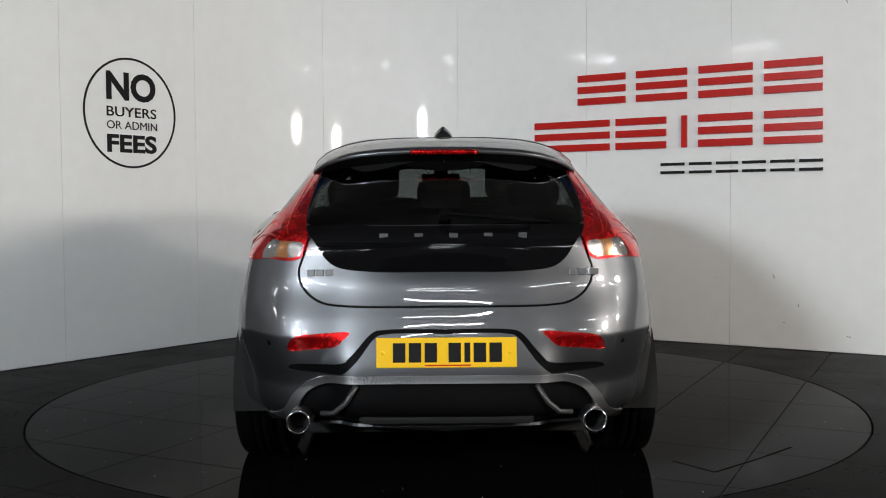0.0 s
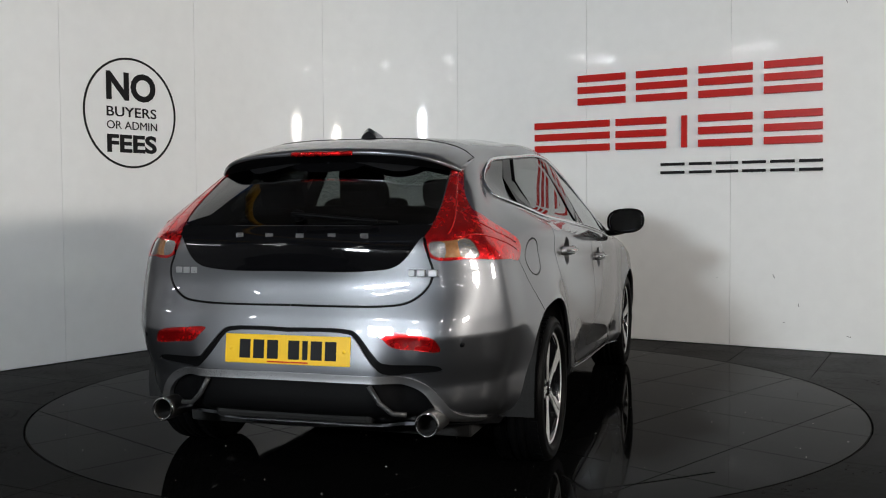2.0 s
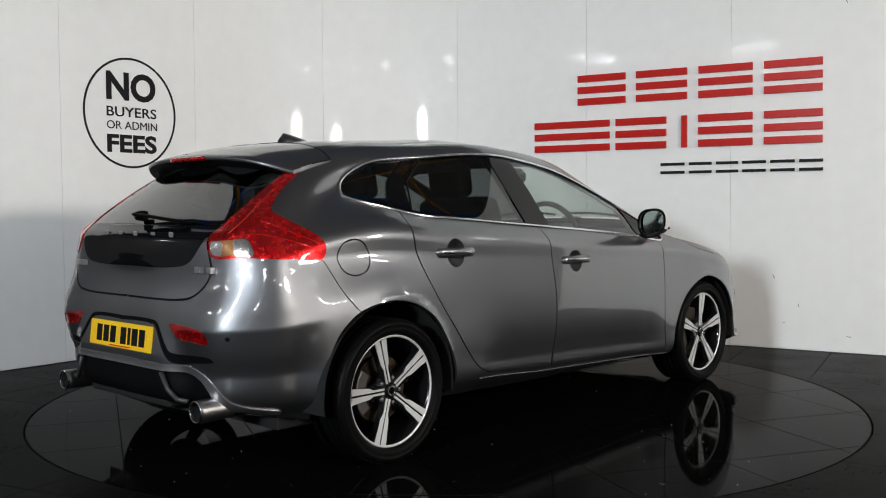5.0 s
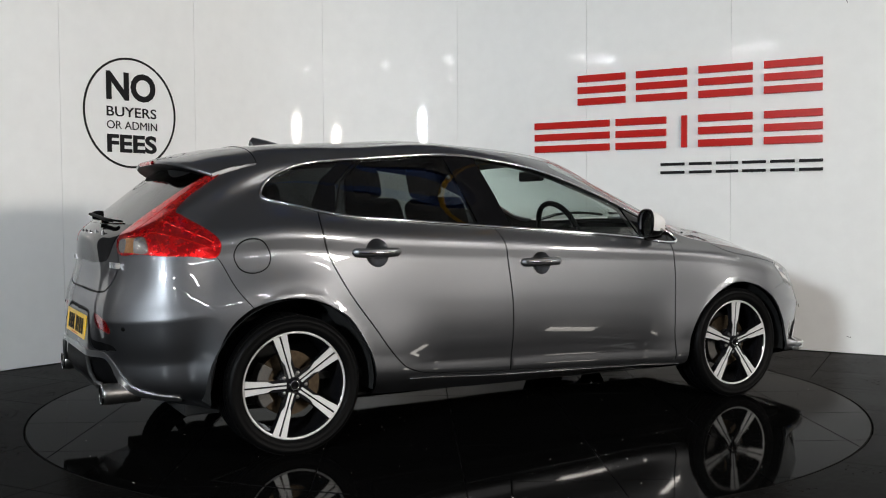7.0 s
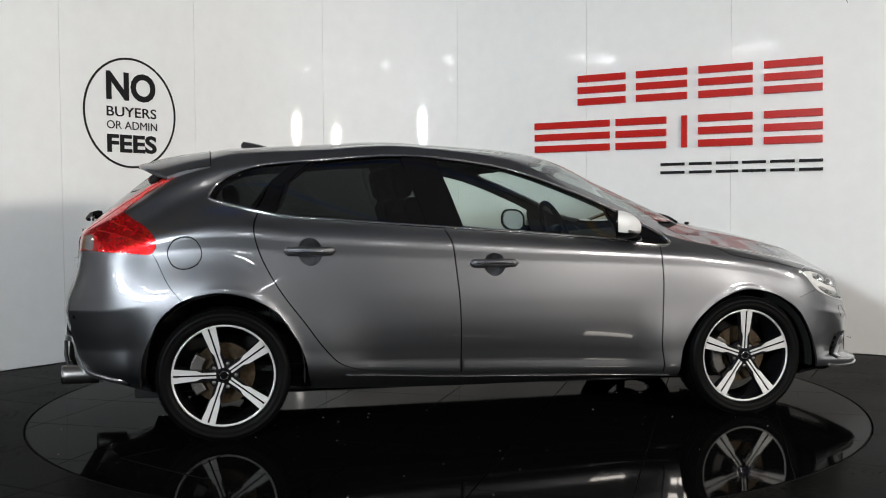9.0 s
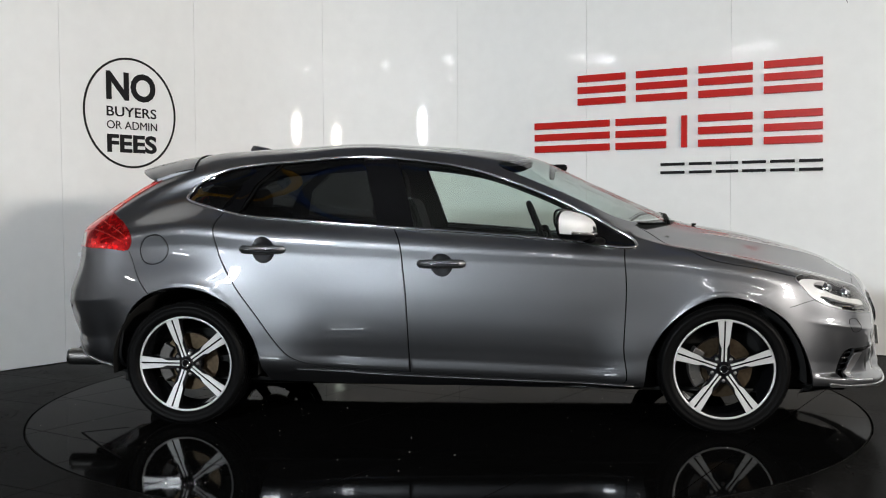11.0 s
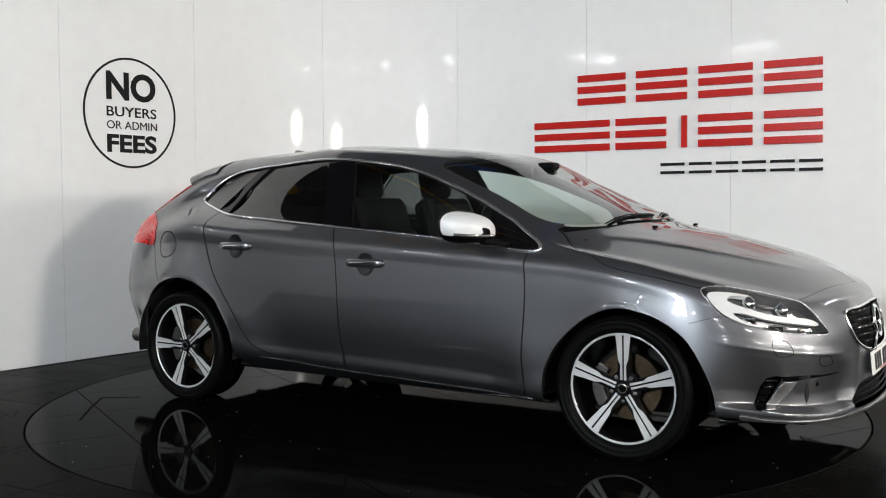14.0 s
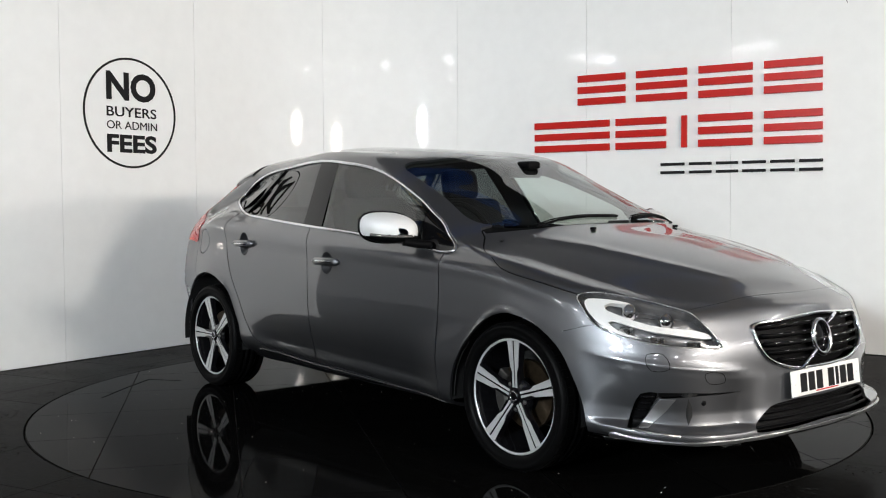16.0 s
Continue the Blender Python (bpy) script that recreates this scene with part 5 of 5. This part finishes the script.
def build_nose():
    # round emblem with a slanting bar across the grille
    c = Vector((2.192, 0, 0.560))
    pts = [(c.x - 0.012 * (math.sin(w)), 0.062 * math.cos(w), c.z + 0.066 * math.sin(w)) for w in np.linspace(0, 6.2832, 32, endpoint=False)]
    e = tube("grille_emblem", pts, 0.011, CHROME, car, "round chrome emblem on a slanting bar", True)
    v, f = lathe([(0.0, 0.004), (0.05, 0.003), (0.058, -0.004)], 24, "x")
    part_mesh("emblem_back", mesh_of("emblem_back", [(p[0] + c.x - 0.004 - p[2] * 0.18, p[1], p[2] + c.z) for p in v], f, BLACK_GLOSS, True), e)
    for a, b in (((0.055, -0.045), (0.17, -0.105)), ((-0.055, 0.045), (-0.13, 0.085))):
        p = [(c.x + 0.002 - 0.18 * z, -y, c.z + z) for y, z in (a, b)]
        part_mesh("emblem_bar", mesh_of("emblem_bar", *sweep(p, 0.008, 8), CHROME, True), e)
    for s in (1, -1):
        for u, v, r in ((4.625, 0.945, 0.026), (4.765, 0.955, 0.024)):
            m = frame_at(u, v, s)
            ctr = m.translation - (m.to_3x3() @ Vector((0, 0, 1))) * 0.030
            d = (Vector((1, 0, 0)) * 0.8 + (m.to_3x3() @ Vector((0, 0, 1))) * 0.6).normalized()
            look_m = d.to_track_quat("Y", "Z").to_matrix().to_4x4()
            look_m.translation = ctr
            vv, ff = lathe([(0.0, 0.020), (r * 0.6, 0.016), (r * 0.95, 0.004), (r * 1.15, 0.004), (r * 1.25, -0.004), (r * 1.2, -0.02)], 24)
            part_mesh("lamp_projector", mesh_of("lamp_projector", [look_m @ Vector(p) for p in vv], ff, CHROME, True), car, "round headlight projector")
        patch_pts = on_skin([(4.60, 1.085), (4.72, 1.095), (4.86, 1.10)], -0.03, s)
        for q in patch_pts:
            bm = bmesh.new()
            add_box(bm, q.x - 0.025, q.y - 0.012, q.z - 0.012, q.x + 0.025, q.y + 0.012, q.z + 0.012, 0.004)
            part("reflector_cell", bm, CHROME, car, "small chrome reflector cell")
        # washer nozzles on the bonnet
        x, y = 1.26, s * 0.30
        part("washer_jet", box(x - 0.012, y - 0.009, roof_z(x, y), x + 0.012, y + 0.009, roof_z(x, y) + 0.012, 0.004), BLACK_PLASTIC, car, "black washer jet")
        m = frame_at(4.86, 1.455, s)
        v, f = lathe([(0.0, 0.003), (0.008, 0.003), (0.010, 0.0)], 14, "z")
        part_mesh("parking_sensor", mesh_of("parking_sensor", [m @ Vector(p) for p in v], f, BLACK_PLASTIC, True), car, "round parking sensor")
        m = frame_at(0.66, 1.345, s)
        part_mesh("parking_sensor", mesh_of("parking_sensor", [m @ Vector(p) for p in v], f, BLACK_PLASTIC, True), car, "round parking sensor")


def build_cabin():
    def seat(x, y, w, lean, back_top, name):
        base = part(name, box(x, y - w, 0.50, x + 0.50, y + w, 0.64, 0.05), SEAT, car, "charcoal front seat" if w < 0.4 else "charcoal rear bench")
        b = box(-0.075, -w, 0, 0.065, w, back_top, 0.055)
        o = part("backrest", b, SEAT, base)
        o.matrix_basis = pose(x + 0.05, y, 0.60, 0, -lean, 0)
        return base
    for y in (-0.36, 0.36):
        s = seat(-0.25, y, 0.25, 17, 0.56, "front_seat")
        h = part("headrest", box(-0.05, -0.13, 0, 0.05, 0.13, 0.19, 0.045), SEAT, s)
        h.matrix_basis = pose(-0.395, y, 1.13, 0, -10, 0)
        for d in (-0.05, 0.05):
            part_mesh("headrest_post", mesh_of("headrest_post", *sweep([(-0.375, y + d, 1.08), (-0.395, y + d, 1.18)], 0.006, 8), STEEL, True), s)
    s = seat(-1.10, 0.0, 0.62, 20, 0.52, "rear_seat")
    for y in (-0.40, 0.0, 0.40):
        h = part("headrest", box(-0.04, -0.12, 0, 0.04, 0.12, 0.13, 0.04), SEAT, s)
        h.matrix_basis = pose(-1.27, y, 1.08, 0, -12, 0)
    d = bmesh.new()
    rows = []
    for x, z in ((0.60, 0.70), (0.58, 0.86), (0.66, 0.925), (0.85, 0.94), (1.08, 0.955), (1.08, 0.65)):
        rows.append([d.verts.new((x, y, z - 0.02 * (abs(y) / 0.7) ** 2)) for y in (-0.70, -0.35, 0.0, 0.35, 0.70)])
    for a, b in zip(rows, rows[1:]):
        for k in range(4):
            d.faces.new((a[k], a[k + 1], b[k + 1], b[k]))
    part("dashboard", d, SEAT, car, "black dashboard")
    ring_ = [Vector((0, 0.185 * math.cos(w), 0.185 * math.sin(w))) for w in np.linspace(0, 6.2832, 32, endpoint=False)]
    m = pose(0.46, -0.37, 0.93, 0, -22, 0)
    w = part_mesh("steering_wheel", mesh_of("steering_wheel", *sweep([m @ p for p in ring_], 0.016, 8, True), BLACK_PLASTIC, True), car, "black three-spoke steering wheel")
    for a in (0, 180, 270):
        e = Vector((0, 0.18 * math.cos(radians(a)), 0.18 * math.sin(radians(a))))
        part_mesh("wheel_spoke", mesh_of("wheel_spoke", *sweep([m @ Vector((0.03, 0, 0)), m @ e], 0.016, 8), BLACK_PLASTIC, True), w)
    part("wheel_boss", box(-0.02, -0.07, -0.05, 0.05, 0.07, 0.05, 0.02, m), BLACK_PLASTIC, w)
    part("rear_view_mirror", box(0.50, -0.12, 1.235, 0.53, 0.12, 1.295, 0.012), BLACK_PLASTIC, car, "black rear-view mirror")
    part("mirror_stalk", box(0.50, -0.045, 1.28, 0.60, 0.045, 1.32, 0.015), BLACK_PLASTIC, car)
    part("parcel_shelf", box(-1.80, -0.55, 0.99, -1.35, 0.55, 1.005), SEAT, car)
    part("cabin_floor", box(-1.6, -0.74, 0.30, 1.05, 0.74, 0.33), LINING, car)


SATIN_WHITE = material("satin_pale_silver", (0.66, 0.66, 0.66), 0.48, 0.12, 0.0, 0.02, 300, 0.04)
PLATE_YELLOW = material("yellow_plate", (0.86, 0.52, 0.010), 0.3, 0, 0.2, 0.05, 200, 0.04)
SILENCER = material("sooty_steel", (0.05, 0.042, 0.034), 0.6, 0.6, 0, 0.3, 60, 0.4)
PLATE_WHITE = material("white_plate", (0.78, 0.78, 0.76), 0.3, 0, 0.2, 0.05, 200, 0.03)
FIN_GREY = material("dull_silver_plastic", (0.07, 0.07, 0.07), 0.45, 0.6, 0, 0.1, 200, 0.1)
build_spoiler()
build_fin()
build_wiper()
build_mirrors()
build_tail_details()
build_nose()
build_cabin()
# ---- signs on the wall ----
def wall_frame(run, s, z, out=0.0):
    """A pose on one flat run of the wall: x to the reader's right, y up, z into the room."""
    if run == "right":
        x, p = RIGHT.copy(), CORNER + RIGHT * s
    else:
        x, p = -LEFT, CORNER + LEFT * s
    zz = x.cross(Vector((0, 0, 1)))
    m = Matrix((x, Vector((0, 0, 1)), zz)).transposed().to_4x4()
    m.translation = Vector((p.x, p.y, z)) + zz * out
    return m


def build_bar_sign():
    """The trade sign drawn as plain bars of its colours."""
    red = thing("wall_sign", "large red raised bars of a trade sign on the wall", "sign", wall_frame("right", 0, 0))
    for row, cells in (((1.918, 2.163), ((2.314, 2.729), (2.82, 3.236), (3.327, 3.741), (3.825, 4.244))),
                       ((1.540, 1.790), ((1.918, 2.593), (2.647, 3.069), (3.193, 3.238), (3.327, 3.742), (3.828, 4.247)))):
        z0, z1 = row
        for a, b in cells:
            if b - a < 0.1:
                part("bar", box(a, z0, 0.004, b, z1, 0.026, 0.002), RED, red)
                continue
            for k in (0, 1, 2):
                z = z0 + (z1 - z0 - 0.056) * k / 2
                part("bar", box(a, z, 0.004, b, z + 0.056, 0.026, 0.002), RED, red)
    black = thing("wall_sign", "small black raised bars under the red trade sign", "sign", wall_frame("right", 0, 0))
    for a, b in ((3.024, 3.217), (3.253, 3.431), (3.466, 3.635), (3.665, 3.842), (3.875, 4.051), (4.083, 4.251)):
        for z in (1.335, 1.400):
            part("bar", box(a, z, 0.004, b, z + 0.022, 0.018, 0.001), BLACK_VINYL, black)


def build_scuffs():
    """Small dark scrapes on the white panels."""
    wall = bpy.data.objects["wall_back"]
    for s, z, length, tilt in ((3.475, 0.52, 0.012, 80), (3.905, 0.545, 0.034, 25), (4.085, 0.335, 0.026, 8), (4.44, 0.12, 0.030, 80), (4.40, 2.55, 0.035, 15), (3.98, 0.20, 0.014, 70), (2.62, 0.30, 0.012, 40)):
        m = wall_frame("right", s, z) @ Matrix.Rotation(radians(tilt), 4, "Z")
        part("scuff", box(-0.0016, -length / 2, 0.0, 0.0016, length / 2, 0.0012, 0.0, m), BLACK_VINYL, wall, "small dark scrape")


def lettering(text, width, height, weight, parent, x0, y0, label):
    """Words in the built-in font, fitted to a box whose lower left corner is x0, y0."""
    cu = bpy.data.curves.new("lettering", "FONT")
    cu.body, cu.size, cu.extrude, cu.offset, cu.resolution_u = text, 1.0, 0.002, weight, 4
    tmp = new("lettering", cu)
    me = bpy.data.meshes.new_from_object(tmp.evaluated_get(bpy.context.evaluated_depsgraph_get()))
    bpy.data.objects.remove(tmp)
    co = np.array([tuple(v.co) for v in me.vertices])
    lo, hi = co.min(axis=0), co.max(axis=0)
    for v, c in zip(me.vertices, co):
        v.co = (x0 + (c[0] - lo[0]) / (hi[0] - lo[0]) * width, y0 + (c[1] - lo[1]) / (hi[1] - lo[1]) * height, 0.0035 + 0.5 * c[2])
    me.materials.clear()
    me.materials.append(BLACK_VINYL)
    me.update()
    return part_mesh("lettering", me, parent, label)


def build_round_sign():
    m = wall_frame("left", 2.510, 1.802)
    sign = thing("round_sign", "round black-ringed notice lettered on the white wall", "sign", m)
    n = 96
    verts, faces = [], []
    for r in (0.392, 0.408):
        for z in (0.001, 0.004):
            verts += [(r * math.cos(2 * math.pi * i / n), r * 1.01 * math.sin(2 * math.pi * i / n), z) for i in range(n)]
    for i in range(n):
        j = (i + 1) % n
        faces += [(n + i, n + j, 3 * n + j, 3 * n + i)[::-1], (2 * n + i, 2 * n + j, 3 * n + j, 3 * n + i), (i, n + i, n + j, j)]
    part_mesh("ring", mesh_of("ring", verts, faces, BLACK_VINYL), sign)
    x = -0.213
    lettering("NO", 0.436, 0.214, 0.035, sign, x, 0.088, "bold black word NO")
    lettering("BUYERS", 0.440, 0.074, 0.010, sign, x, -0.031, "black word BUYERS")
    lettering("OR ADMIN", 0.445, 0.060, 0.0, sign, x, -0.123, "thin black words OR ADMIN")
    lettering("FEES", 0.438, 0.136, 0.035, sign, x, -0.298, "bold black word FEES")


def build_lights():
    """Batten lamps under the hall's roof."""
    case = bmesh.new()
    add_box(case, -0.75, -0.028, 0.0, 0.75, 0.028, 0.04, 0.008)
    first = thing("strip_light", "long white fluorescent batten lamp, lit", "ceiling light", pose(0.1, -18.3, 4.2, 0, 0, 40), "strip lights of the hall")
    part("casing", case, HALL, first)
    t = bmesh.new()
    add_box(t, -0.62, -0.04, -0.035, 0.62, 0.04, -0.002, 0.01)
    part("tube", t, TUBE_GLOW, first, "glowing tube")
    for x in (-0.5, 0.5):
        part_mesh("hanger", mesh_of("hanger", *sweep([(x, 0, 0.04), (x, 0, 2.3)], 0.006, 6), HALL), first)
    spots = [(x, y, 40) for y in (-9.5, -14.0) for x in (-8.6, -4.3, 0.2, 4.3, 8.6)]
    spots += [(9.6, -3.2, 90), (9.2, -6.2, 90), (-9.2, -5.0, 90), (-9.2, -0.5, 90), (8.9, 0.6, 90), (-6.6, -7.0, 0), (6.8, -7.2, 0)]
    for x, y, turn in spots:
        copy_thing(first, pose(x, y, 4.2, 0, 0, turn))


def build_beams():
    """Painted steel of the roof, seen mirrored in the glass."""
    for y in (5.4, 1.6, -2.5, -6.6, -10.5, -14.5):
        bm = bmesh.new()
        for z0, z1, w in ((5.62, 5.66, 0.11), (5.66, 5.92, 0.015), (5.92, 5.96, 0.11)):
            add_box(bm, -11.0, y - w, z0, 11.0, y + w, z1)
        tagged(new("roof_beam", bpy.data.meshes.new("roof_beam")), "blue painted steel roof beam", "beam", kind="structure")
        ob = scene.collection.objects[-1]
        bm.to_mesh(ob.data)
        bm.free()
        ob.data.materials.append(BLUE_STEEL)
    for x in (-7.0, -3.4, 3.6, 7.2):
        v, f = sweep([(x, -19.0, 5.52), (x, 8.0, 5.52)], 0.07, 10)
        tagged(new("roof_pipe", mesh_of("roof_pipe", v, f, YELLOW_STEEL, True)), "yellow painted steel roof tie", "beam", kind="structure")


BLUE_STEEL = material("blue_steel_paint", (0.03, 0.08, 0.26), 0.5, 0, 0, 0.1, 40, 0.1)
YELLOW_STEEL = material("yellow_steel_paint", (0.62, 0.33, 0.03), 0.5, 0, 0, 0.1, 40, 0.1)
TUBE_GLOW = glow("fluorescent_tube", (0.97, 0.98, 0.99), 95.0)
build_bar_sign()
build_scuffs()
build_round_sign()
build_lights()
build_beams()
# ---- what moves: the turntable and the car on it ----
def motions():
    car_rows, disc_rows = [], []
    for i in range(33):
        t = i * 0.5
        turn = pose(0, 0, 0, 0, 0, START + RATE * t)
        disc_rows.append((t, turn))
        car_rows.append((t, turn @ pose(-AXIS[0], -AXIS[1], 0)))
    walk(turntable, disc_rows)
    walk(car, car_rows)


motions()
